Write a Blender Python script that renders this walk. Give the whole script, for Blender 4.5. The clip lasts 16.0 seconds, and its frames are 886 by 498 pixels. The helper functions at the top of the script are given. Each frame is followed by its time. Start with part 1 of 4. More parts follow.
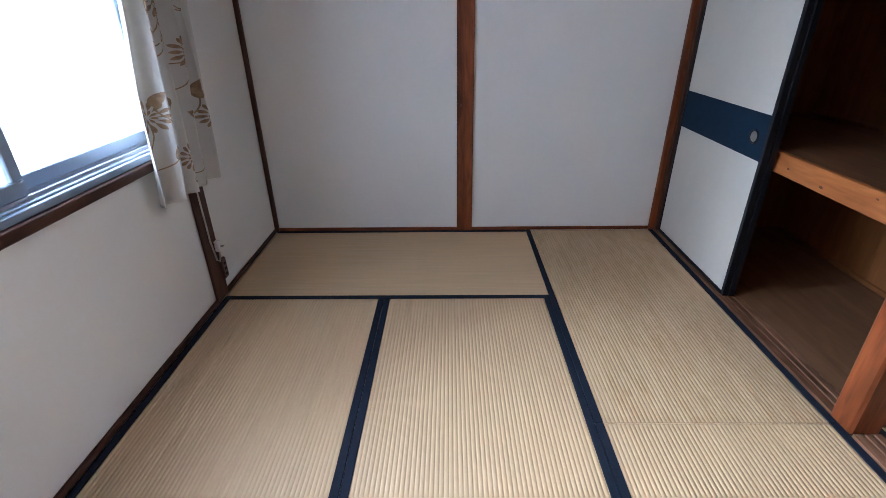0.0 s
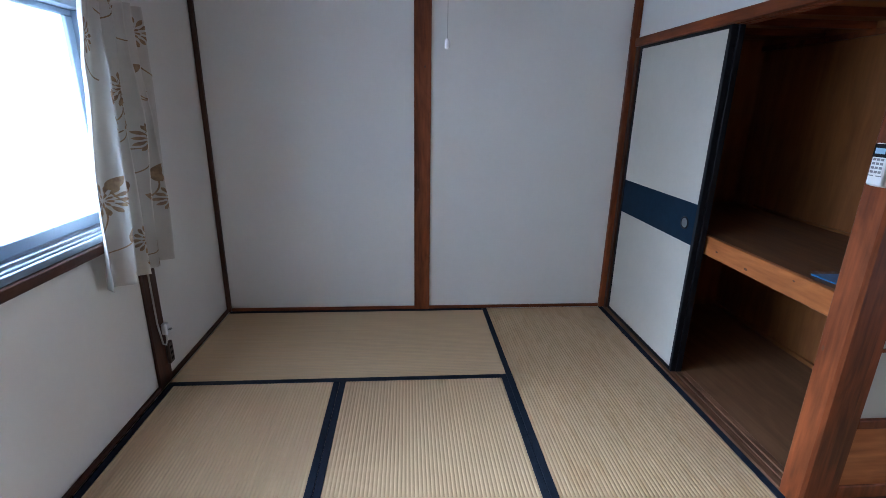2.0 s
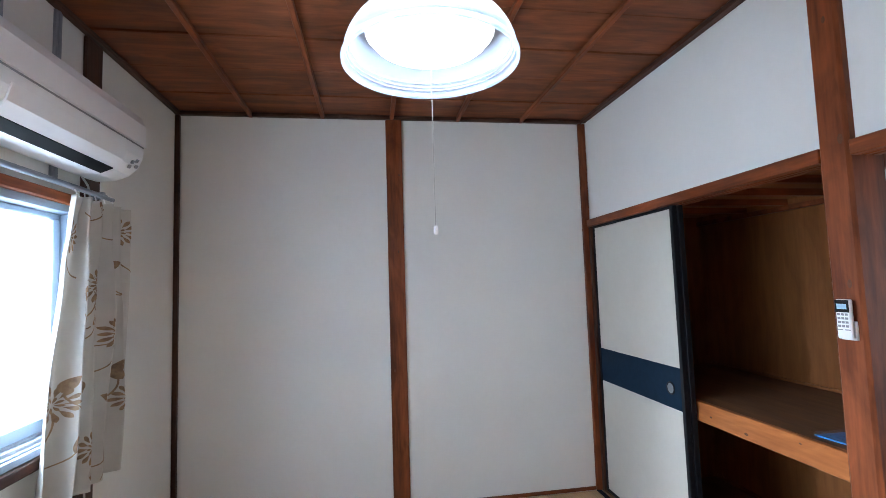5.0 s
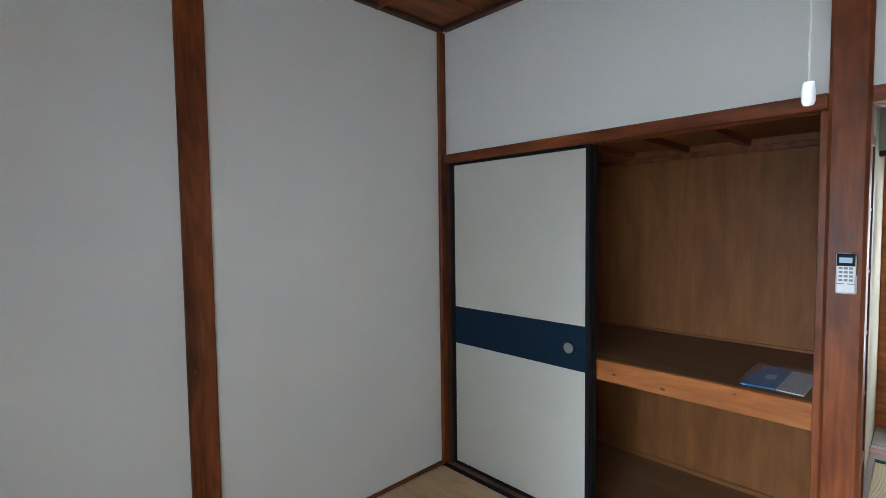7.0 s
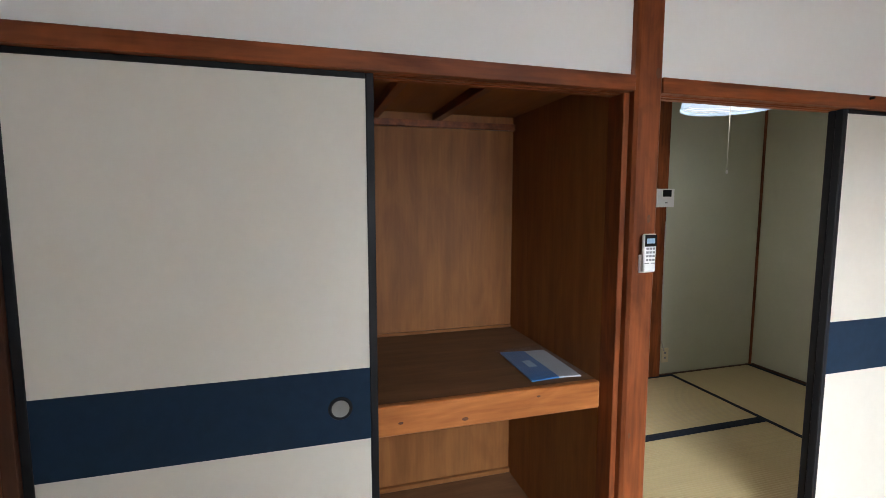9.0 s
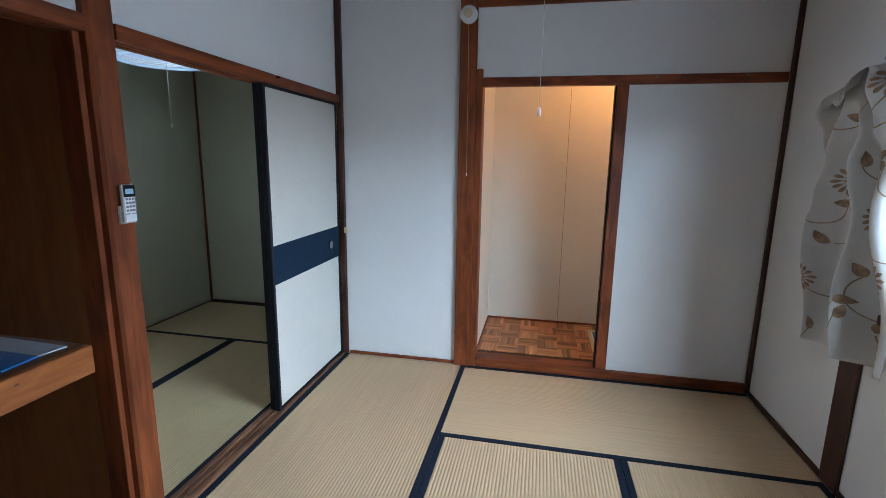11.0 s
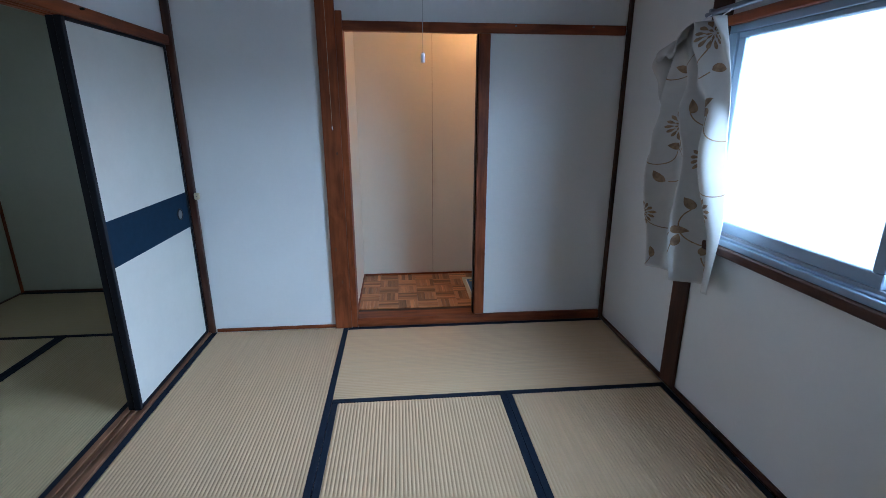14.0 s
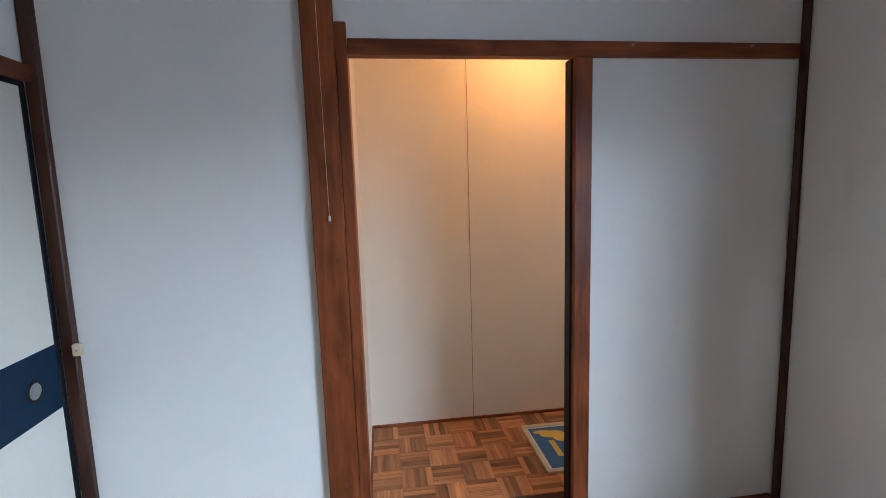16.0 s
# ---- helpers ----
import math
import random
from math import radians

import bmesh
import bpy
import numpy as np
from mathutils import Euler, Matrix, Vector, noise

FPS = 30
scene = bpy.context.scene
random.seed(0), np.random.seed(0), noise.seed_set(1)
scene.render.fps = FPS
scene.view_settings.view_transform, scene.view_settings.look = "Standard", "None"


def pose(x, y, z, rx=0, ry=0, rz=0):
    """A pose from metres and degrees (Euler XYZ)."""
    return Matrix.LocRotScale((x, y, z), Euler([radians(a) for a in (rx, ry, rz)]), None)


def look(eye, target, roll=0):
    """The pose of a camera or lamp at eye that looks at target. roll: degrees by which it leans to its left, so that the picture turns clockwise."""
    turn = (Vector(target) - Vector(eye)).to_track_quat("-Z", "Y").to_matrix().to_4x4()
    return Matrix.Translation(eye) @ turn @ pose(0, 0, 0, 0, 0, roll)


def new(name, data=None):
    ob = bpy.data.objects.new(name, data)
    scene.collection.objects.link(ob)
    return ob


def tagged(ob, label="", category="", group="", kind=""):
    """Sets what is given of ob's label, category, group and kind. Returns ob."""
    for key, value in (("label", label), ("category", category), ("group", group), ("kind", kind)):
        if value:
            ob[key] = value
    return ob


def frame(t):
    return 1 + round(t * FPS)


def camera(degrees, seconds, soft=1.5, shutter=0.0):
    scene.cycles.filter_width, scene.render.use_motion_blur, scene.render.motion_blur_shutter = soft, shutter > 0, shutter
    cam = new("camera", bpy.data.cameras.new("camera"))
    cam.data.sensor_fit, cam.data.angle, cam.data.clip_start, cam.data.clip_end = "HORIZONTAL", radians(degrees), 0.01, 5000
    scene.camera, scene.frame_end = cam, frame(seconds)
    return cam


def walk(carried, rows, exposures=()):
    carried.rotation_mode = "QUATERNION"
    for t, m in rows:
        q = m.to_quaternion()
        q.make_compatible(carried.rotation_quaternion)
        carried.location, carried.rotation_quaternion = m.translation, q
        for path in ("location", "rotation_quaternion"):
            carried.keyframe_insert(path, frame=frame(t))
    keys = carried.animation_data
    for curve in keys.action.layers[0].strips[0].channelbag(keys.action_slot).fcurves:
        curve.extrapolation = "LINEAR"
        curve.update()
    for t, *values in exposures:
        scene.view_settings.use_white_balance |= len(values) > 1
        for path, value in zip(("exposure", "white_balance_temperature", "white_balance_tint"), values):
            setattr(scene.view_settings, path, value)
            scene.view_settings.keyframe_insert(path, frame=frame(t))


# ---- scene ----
cam = camera(86.6, 16.0, soft=0.5)
PATH = [
    (0, (1.236, 0.489, 1.341), (1.203, 2.283, 0.457), -0.8),
    (0.5, (1.24, 0.484, 1.34), (1.297, 2.255, 0.412), 0.1),
    (1, (1.235, 0.486, 1.347), (1.347, 2.242, 0.395), 0.5),
    (1.5, (1.237, 0.489, 1.339), (1.36, 2.264, 0.427), 0.7),
    (2, (1.237, 0.454, 1.384), (1.385, 2.36, 0.796), 1.0),
    (2.5, (1.261, 0.369, 1.447), (1.434, 2.356, 1.308), -0.2),
    (3, (1.262, 0.324, 1.465), (1.469, 2.304, 1.658), -1.6),
    (5.3, (1.116, 0.563, 1.379), (1.47, 2.527, 1.506), -1.8),
    (5.5, (1.043, 0.682, 1.395), (1.453, 2.638, 1.466), -1.9),
    (6, (0.876, 0.948, 1.404), (1.562, 2.827, 1.39), -1.1),
    (6.5, (0.732, 1.239, 1.418), (1.81, 2.921, 1.338), -0.6),
    (7, (0.75, 1.585, 1.399), (2.148, 3.012, 1.294), -0.7),
    (7.5, (0.785, 1.954, 1.393), (2.447, 3.06, 1.28), 0.3),
    (8, (0.909, 2.312, 1.419), (2.792, 2.973, 1.284), 1.0),
    (8.5, (1.178, 2.563, 1.42), (3.165, 2.716, 1.255), 0.6),
    (9, (1.363, 2.793, 1.402), (3.273, 2.237, 1.199), -0.0),
    (9.5, (1.368, 2.933, 1.404), (2.999, 1.807, 1.132), -0.2),
    (10, (1.277, 3.003, 1.409), (2.528, 1.466, 1.132), 0.3),
    (10.2, (1.292, 3.024, 1.388), (2.35, 1.347, 1.124), 0.9),
    (12.3, (1.325, 3.011, 1.402), (1.261, 1.077, 0.894), -0.7),
    (12.5, (1.323, 3.016, 1.392), (1.248, 1.085, 0.878), -0.8),
    (13, (1.34, 3.017, 1.394), (1.221, 1.095, 0.856), -0.3),
    (13.5, (1.361, 3.002, 1.392), (1.211, 1.086, 0.839), 0.1),
    (14, (1.403, 2.949, 1.39), (1.221, 1.037, 0.831), 0.1),
    (14.5, (1.443, 2.74, 1.382), (1.281, 0.817, 0.859), -0.6),
    (15, (1.5, 2.427, 1.402), (1.371, 0.482, 0.954), -1.6),
    (15.3, (1.588, 2.227, 1.399), (1.41, 0.273, 1.012), -1.7),
    (15.5, (1.623, 2.087, 1.408), (1.431, 0.125, 1.069), -2.2),
    (16, (1.616, 1.653, 1.388), (1.356, -0.314, 1.132), -1.7),
]
EXPOSURES = [(0.0, 0.4, 5800, 17), (0.5, 0.35, 5750, 17), (1.0, 0.3, 5650, 17), (1.5, 0.25, 5550, 16), (2.0, 0.2, 5450, 13), (2.5, 0.1, 5600, 11), (3.0, 0.25, 5800, 11), (5.5, 0.8, 6000, 14),
             (6.0, 0.75, 6200, 15), (6.5, 0.4, 6450, 14), (7.0, 0.2, 6200, 7), (8.0, -0.1, 7000, 13), (8.5, 0.3, 7600, 17), (9.0, 0.6, 7100, 16), (9.5, 0.45, 6250, 10), (10.0, 0.25, 6000, 10),
             (12.5, -0.6, 4950, 8), (14.0, -0.55, 4950, 8), (15.0, -0.15, 5250, 11), (15.5, 0.0, 5500, 13), (16.0, 0.0, 5700, 12)]
walk(cam, [(t, look(eye, target, roll)) for t, eye, target, roll in PATH], EXPOSURES)

# ---------------------------------------------------------------- light
world = bpy.data.worlds.new("world")
scene.world = world
world.use_nodes = True
wn = world.node_tree.nodes
sky = wn.new("ShaderNodeTexSky")
sky.sky_type, sky.sun_disc, sky.sun_elevation, sky.sun_rotation = "NISHITA", False, radians(50), radians(120)
wn["Background"].inputs["Strength"].default_value = 0.1
world.node_tree.links.new(sky.outputs["Color"], wn["Background"].inputs["Color"])


def lamp(name, kind, m, watts, colour, **settings):
    data = bpy.data.lights.new(name, kind)
    data.energy, data.color = watts, colour
    if kind == "AREA":
        data.shape, data.size, data.size_y, data.spread = "RECTANGLE", settings["size"], settings["size_y"], radians(settings.get("spread", 180))
    else:
        data.shadow_soft_size = settings["size"]
    ob = new(name, data)
    ob.matrix_world = m
    return ob


# sky light behind the frosted panes, and behind the lattice of the entrance
lamp("sky_daylight", "AREA", look((-1.6, 3.25, 2.42), (0.7, 1.3, 0.82)), 1250, (0.74, 0.88, 1.0), size=5.0, size_y=1.6)
lamp("window_daylight", "AREA", look((-0.115, 1.75, 1.31), (1.0, 1.75, 0.9)), 13, (0.74, 0.88, 1.0), size=1.5, size_y=0.76)
lamp("entrance_daylight", "AREA", look((5.75, 0.9, 1.0), (4.0, 0.9, 0.8)), 36, (0.95, 0.97, 1.0), size=1.7, size_y=1.5)
lamp("ring_light", "POINT", pose(1.333, 1.667, 2.0), 1.6, (0.86, 0.93, 1.0), size=0.1)
lamp("second_ring_light", "POINT", pose(3.6, 0.39, 2.0), 1.3, (0.9, 1.0, 0.86), size=0.1)
lamp("hall_bulb_light", "POINT", pose(0.78, -0.55, 2.12), 11.5, (1.0, 0.42, 0.12), size=0.05)
# unseen fill lamp added inside the closed hall to brighten its floor
lamp("hall_daylight", "AREA", look((-0.35, -0.5, 1.2), (1.0, -0.5, 0.4)), 3, (0.95, 0.97, 1.0), size=0.6, size_y=1.0)


# ---------------------------------------------------------------- materials
def material(name, colour, rough=0.6, metal=0.0, vary=0.08, scale=(1, 1, 1), freq=6.0, bump=0.05, bump_freq=60.0,
             dark=None, random_amount=0.0, spec=0.5, detail=6.0, bump_dist=0.004, second=(40.0, 0.5)):
    """Colour that varies at two scales, with fine relief, in object coordinates."""
    m = bpy.data.materials.new(name)
    m.use_nodes = True
    n, l = m.node_tree.nodes, m.node_tree.links
    b = n["Principled BSDF"]
    b.inputs["Roughness"].default_value, b.inputs["Metallic"].default_value = rough, metal
    b.inputs["Specular IOR Level"].default_value = spec
    co, mp = n.new("ShaderNodeTexCoord"), n.new("ShaderNodeMapping")
    mp.inputs["Scale"].default_value = scale
    l.new(co.outputs["Object"], mp.inputs["Vector"])
    source = mp.outputs["Vector"]
    if random_amount:
        info, add = n.new("ShaderNodeObjectInfo"), n.new("ShaderNodeVectorMath")
        sc = n.new("ShaderNodeMath")
        sc.operation, sc.inputs[1].default_value = "MULTIPLY", 37.0
        l.new(info.outputs["Random"], sc.inputs[0])
        l.new(source, add.inputs[0])
        l.new(sc.outputs[0], add.inputs[1])
        source = add.outputs[0]
    n1, n2 = n.new("ShaderNodeTexNoise"), n.new("ShaderNodeTexNoise")
    n1.inputs["Scale"].default_value, n1.inputs["Detail"].default_value = freq, detail
    n2.inputs["Scale"].default_value, n2.inputs["Detail"].default_value = second[0], 3.0
    l.new(source, n1.inputs["Vector"])
    l.new(source, n2.inputs["Vector"])
    both = n.new("ShaderNodeMix")
    both.inputs[0].default_value = second[1] * 0.6
    l.new(n1.outputs["Fac"], both.inputs[2])
    l.new(n2.outputs["Fac"], both.inputs[3])
    ramp = n.new("ShaderNodeValToRGB")
    ramp.color_ramp.elements[0].position, ramp.color_ramp.elements[1].position = 0.3, 0.7
    low = dark or [c * (1 - vary) for c in colour]
    high = [min(1.0, c * (1 + vary)) for c in colour]
    ramp.color_ramp.elements[0].color, ramp.color_ramp.elements[1].color = (*low, 1), (*high, 1)
    l.new(both.outputs[0], ramp.inputs["Fac"])
    colour_out = ramp.outputs["Color"]
    if random_amount:
        hsv, mr = n.new("ShaderNodeHueSaturation"), n.new("ShaderNodeMapRange")
        mr.inputs["To Min"].default_value, mr.inputs["To Max"].default_value = 1 - random_amount, 1 + random_amount
        l.new(info.outputs["Random"], mr.inputs["Value"])
        l.new(mr.outputs["Result"], hsv.inputs["Value"])
        l.new(colour_out, hsv.inputs["Color"])
        colour_out = hsv.outputs["Color"]
    l.new(colour_out, b.inputs["Base Color"])
    if bump:
        n3, bp = n.new("ShaderNodeTexNoise"), n.new("ShaderNodeBump")
        n3.inputs["Scale"].default_value, n3.inputs["Detail"].default_value = bump_freq, 4.0
        bp.inputs["Strength"].default_value, bp.inputs["Distance"].default_value = bump, bump_dist
        l.new(source, n3.inputs["Vector"])
        l.new(n3.outputs["Fac"], bp.inputs["Height"])
        l.new(bp.outputs["Normal"], b.inputs["Normal"])
    return m


def blotched(m, scale, freq, tint, low=0.34, high=0.60):
    """Darker patches at hand size laid over a material, which also dull its gloss unevenly."""
    n, l = m.node_tree.nodes, m.node_tree.links
    b = n["Principled BSDF"]
    rough = b.inputs["Roughness"].default_value
    under = b.inputs["Base Color"].links[0].from_socket
    co, mp, cloud, ramp, mul, gloss = (n.new("ShaderNode" + x) for x in ("TexCoord", "Mapping", "TexNoise", "ValToRGB", "Mix", "MapRange"))
    mp.inputs["Scale"].default_value = scale
    cloud.inputs["Scale"].default_value, cloud.inputs["Detail"].default_value, cloud.inputs["Distortion"].default_value = freq, 6.0, 1.2
    ramp.color_ramp.elements[0].position, ramp.color_ramp.elements[1].position = low, high
    ramp.color_ramp.elements[0].color = (*tint, 1)
    mul.data_type, mul.blend_type = "RGBA", "MULTIPLY"
    mul.inputs[0].default_value = 1.0
    l.new(co.outputs["Object"], mp.inputs["Vector"])
    l.new(mp.outputs["Vector"], cloud.inputs["Vector"])
    l.new(cloud.outputs["Fac"], ramp.inputs["Fac"])
    l.new(under, mul.inputs[6])
    l.new(ramp.outputs["Color"], mul.inputs[7])
    l.new(mul.outputs[2], b.inputs["Base Color"])
    gloss.inputs["To Min"].default_value, gloss.inputs["To Max"].default_value = rough - 0.1, rough + 0.15
    l.new(cloud.outputs["Fac"], gloss.inputs["Value"])
    l.new(gloss.outputs["Result"], b.inputs["Roughness"])
    return m


def wood(name, colour, dark, axis, rough=0.45, blotch=0.55, **k):
    """Grain drawn out along one axis, with darker blotches."""
    scale = [9.0, 9.0, 9.0]
    scale["xyz".index(axis)] = 0.7
    m = material(name, colour, rough=rough, dark=dark, vary=0.3, scale=scale, freq=2.2, bump=0.12, bump_freq=9.0, second=(9.0, 0.6), spec=0.28, **k)
    return blotched(m, [3.2 if v > 1 else 1.0 for v in scale], 3.0, (blotch, blotch * 0.92, blotch * 0.85))


RED, RED_DARK = (0.25, 0.066, 0.019), (0.105, 0.026, 0.009)
WOOD = {a: wood("stained_wood_" + a, RED, RED_DARK, a) for a in "xyz"}
DARKWOOD = {a: wood("dark_wood_" + a, (0.075, 0.029, 0.016), (0.038, 0.016, 0.010), a) for a in "xyz"}
PINE = {a: wood("pine_" + a, (0.42, 0.15, 0.045), (0.27, 0.085, 0.024), a, rough=0.4, blotch=0.72) for a in "xyz"}
SILL = wood("worn_sill_wood", (0.23, 0.115, 0.06), (0.07, 0.032, 0.018), "y", rough=0.6)
PLY = {a: wood("plywood_" + a, (0.235, 0.092, 0.028), (0.205, 0.079, 0.024), a, rough=0.55, blotch=0.84) for a in "xyz"}
DUSTY_PLY = wood("dusty_plywood", (0.165, 0.082, 0.040), (0.135, 0.067, 0.033), "y", rough=0.6, blotch=0.8)
BOARD = wood("ceiling_board_wood", (0.22, 0.070, 0.026), (0.13, 0.038, 0.014), "x", rough=0.55)
WALL = material("white_wallpaper", (0.74, 0.73, 0.70), rough=0.85, vary=0.025, freq=3.0, bump=0.25, bump_freq=260.0, bump_dist=0.0015, spec=0.2)
CREAM = material("cream_fusuma_paper", (0.60, 0.578, 0.52), rough=0.8, vary=0.03, freq=5.0, bump=0.1, bump_freq=200.0, bump_dist=0.001, spec=0.2)
BAND = material("navy_fusuma_paper", (0.006, 0.021, 0.045), spec=0.2, rough=0.8, vary=0.12, freq=30.0, bump=0.05, bump_freq=300.0)
LACQUER = material("black_lacquer", (0.005, 0.006, 0.009), rough=0.55, spec=0.25, vary=0.2, bump=0.02)
STRAW, GREENSTRAW = {}, {}
for ax in "xy":
    sc = [1.0, 1.0, 1.0]
    sc["yx".index(ax)] = 26.0
    STRAW[ax] = material("tatami_straw_" + ax, (0.57, 0.400, 0.230), rough=0.5, vary=0.075, scale=sc, freq=2.5, bump=0.3, bump_freq=34.0,
                         bump_dist=0.001, second=(1.7, 0.9), spec=0.35)
    GREENSTRAW[ax] = material("green_straw_" + ax, (0.46, 0.368, 0.205), rough=0.5, vary=0.06, scale=sc, freq=2.5, bump=0.3, bump_freq=34.0, bump_dist=0.001, second=(1.7, 0.9), spec=0.35)
WORN = {"y": blotched(material("worn_straw", (0.57, 0.400, 0.230), rough=0.5, vary=0.09, scale=(26.0, 1.0, 1.0), freq=2.5, bump=0.4, bump_freq=34.0, bump_dist=0.001, second=(1.7, 0.9), spec=0.35),
                      (7.0, 1.6, 1.0), 3.0, (0.88, 0.83, 0.76), 0.34, 0.56)}
CLOTH = material("navy_border_cloth", (0.007, 0.012, 0.023), spec=0.25, rough=0.9, vary=0.25, freq=60.0, bump=0.2, bump_freq=400.0, bump_dist=0.001)
ALU = material("aluminium", (0.24, 0.30, 0.38), rough=0.42, metal=0.35, vary=0.05, bump=0.02)
STEEL = material("grey_steel", (0.26, 0.28, 0.32), rough=0.5, metal=0.3, vary=0.08, bump=0.02)
CURTAIN = material("curtain_cloth", (0.60, 0.58, 0.54), rough=0.8, vary=0.05, freq=12.0, bump=0.2, bump_freq=600.0, bump_dist=0.001, spec=0.2)
PRINT = material("brown_print", (0.34, 0.23, 0.13), rough=0.6, vary=0.2, freq=40.0, bump=0.1, bump_freq=500.0, dark=(0.20, 0.125, 0.075))
PLASTIC = material("white_plastic", (0.74, 0.73, 0.74), rough=0.4, vary=0.02, bump=0.02)
OLDPLASTIC = material("yellowed_plastic", (0.60, 0.52, 0.34), rough=0.45, vary=0.05, bump=0.03)
BLACK = material("black_plastic", (0.004, 0.004, 0.005), spec=0.2, rough=0.7, vary=0.1, bump=0.02)
BROWNPLASTIC = material("brown_plastic", (0.05, 0.028, 0.02), rough=0.4, vary=0.1, bump=0.02)
GREYPRINT = material("grey_print", (0.22, 0.22, 0.24), rough=0.6, vary=0.05, bump=0.0)
PALEGREY = material("pale_grey_print", (0.42, 0.44, 0.46), rough=0.4, vary=0.12, freq=25.0, bump=0.0)
BLUE = material("blue_print", (0.02, 0.13, 0.34), rough=0.35, vary=0.1, freq=20.0, bump=0.02)
PALEBLUE = material("pale_blue_print", (0.30, 0.45, 0.60), rough=0.35, vary=0.05, bump=0.0)
YELLOW = material("yellow_print", (0.75, 0.52, 0.08), rough=0.4, vary=0.06, bump=0.0)
CONCRETE = material("grey_floor_tile", (0.30, 0.32, 0.33), rough=0.5, vary=0.12, freq=8.0, bump=0.1)
PARQUET = {a: wood("parquet_" + a, (0.48, 0.235, 0.098), (0.20, 0.078, 0.032), a, rough=0.33, random_amount=0.5, blotch=0.8) for a in "xy"}
HALLWALL = material("cream_wallpaper", (0.72, 0.68, 0.57), rough=0.85, vary=0.03, freq=3.0, bump=0.25, bump_freq=260.0, bump_dist=0.0015, spec=0.2)
GREENWALL = material("pale_green_plaster", (0.48, 0.49, 0.39), rough=0.9, vary=0.04, freq=4.0, bump=0.3, bump_freq=300.0, bump_dist=0.0015, spec=0.2)
KNOT = material("dark_knot", (0.10, 0.028, 0.010), rough=0.5, vary=0.3, freq=90.0, bump=0.05)
CHROME = material("brushed_metal", (0.20, 0.20, 0.195), rough=0.55, metal=0.2, vary=0.06, bump=0.02)
CORD = material("cord", (0.45, 0.44, 0.41), rough=0.6, vary=0.05, bump=0.0)


def translucent(name, colour, part_translucent, clear=0.0, rough=0.5):
    m = bpy.data.materials.new(name)
    m.use_nodes = True
    n, l = m.node_tree.nodes, m.node_tree.links
    b = n["Principled BSDF"]
    b.inputs["Base Color"].default_value, b.inputs["Roughness"].default_value = (*colour, 1), rough
    t, mix = n.new("ShaderNodeBsdfTranslucent"), n.new("ShaderNodeMixShader")
    t.inputs["Color"].default_value = (*colour, 1)
    mix.inputs[0].default_value = part_translucent
    l.new(b.outputs[0], mix.inputs[1])
    l.new(t.outputs[0], mix.inputs[2])
    out = mix.outputs[0]
    if clear:
        tr, mix2 = n.new("ShaderNodeBsdfTransparent"), n.new("ShaderNodeMixShader")
        mix2.inputs[0].default_value = clear
        l.new(out, mix2.inputs[1])
        l.new(tr.outputs[0], mix2.inputs[2])
        out = mix2.outputs[0]
    l.new(out, n["Material Output"].inputs["Surface"])
    return m


def glowing(name, colour, strength):
    m = bpy.data.materials.new(name)
    m.use_nodes = True
    b = m.node_tree.nodes["Principled BSDF"]
    b.inputs["Base Color"].default_value = (0.8, 0.8, 0.8, 1)
    b.inputs["Emission Color"].default_value, b.inputs["Emission Strength"].default_value = (*colour, 1), strength
    return m


for m in (CURTAIN, PRINT):
    # thin cloth lets part of the daylight through
    n, l = m.node_tree.nodes, m.node_tree.links
    soft, mix = n.new("ShaderNodeBsdfTranslucent"), n.new("ShaderNodeMixShader")
    mix.inputs[0].default_value = 0.13
    l.new(n["Principled BSDF"].inputs["Base Color"].links[0].from_socket, soft.inputs["Color"])
    l.new(n["Principled BSDF"].outputs[0], mix.inputs[1])
    l.new(soft.outputs[0], mix.inputs[2])
    l.new(mix.outputs[0], n["Material Output"].inputs["Surface"])
MILK = translucent("milky_glass", (0.86, 0.88, 0.88), 0.6, clear=0.22, rough=0.2)
FROST = translucent("frosted_glass", (0.9, 0.94, 0.96), 0.6, clear=0.7, rough=0.25)
SHADE = translucent("lamp_shade_plastic", (0.72, 0.84, 0.97), 0.6, clear=0.22, rough=0.25)
WRAP = translucent("clear_plastic_wrap", (0.75, 0.8, 0.85), 0.1, clear=0.88, rough=0.12)
TUBE = glowing("glowing_tube", (0.78, 0.90, 1.0), 12.0)
BULB = glowing("glowing_bulb", (1.0, 0.6, 0.28), 12.0)
SKYGLOW = glowing("bright_overcast_backdrop", (0.92, 0.96, 1.0), 2.2)

# ---------------------------------------------------------------- building helpers
ORIGIN = {}


def thing(name, at=(0, 0, 0), label="", category="", group="", kind=""):
    ob = new(name)
    ob.location = at
    ob.empty_display_size = 0.05
    ORIGIN[ob] = Vector(at)
    return tagged(ob, label, category, group, kind)


def part(name, bm, mat, parent=None, label=""):
    """One mesh, given in world coordinates, under a thing or a part."""
    base = ORIGIN.get(parent, Vector())
    bmesh.ops.translate(bm, verts=bm.verts, vec=-base)
    me = bpy.data.meshes.new(name)
    bm.to_mesh(me)
    bm.free()
    me.materials.append(mat)
    ob = new(name, me)
    ob.parent = parent
    ORIGIN[ob] = base
    return tagged(ob, label)


def single(name, bm, mat, label="", category="", kind="", group="", at=None):
    """A thing that is one mesh."""
    ob = part(name, bm, mat)
    if at is not None:
        ob.data.transform(Matrix.Translation(-Vector(at)))
        ob.location = at
    return tagged(ob, label, category, group, kind)


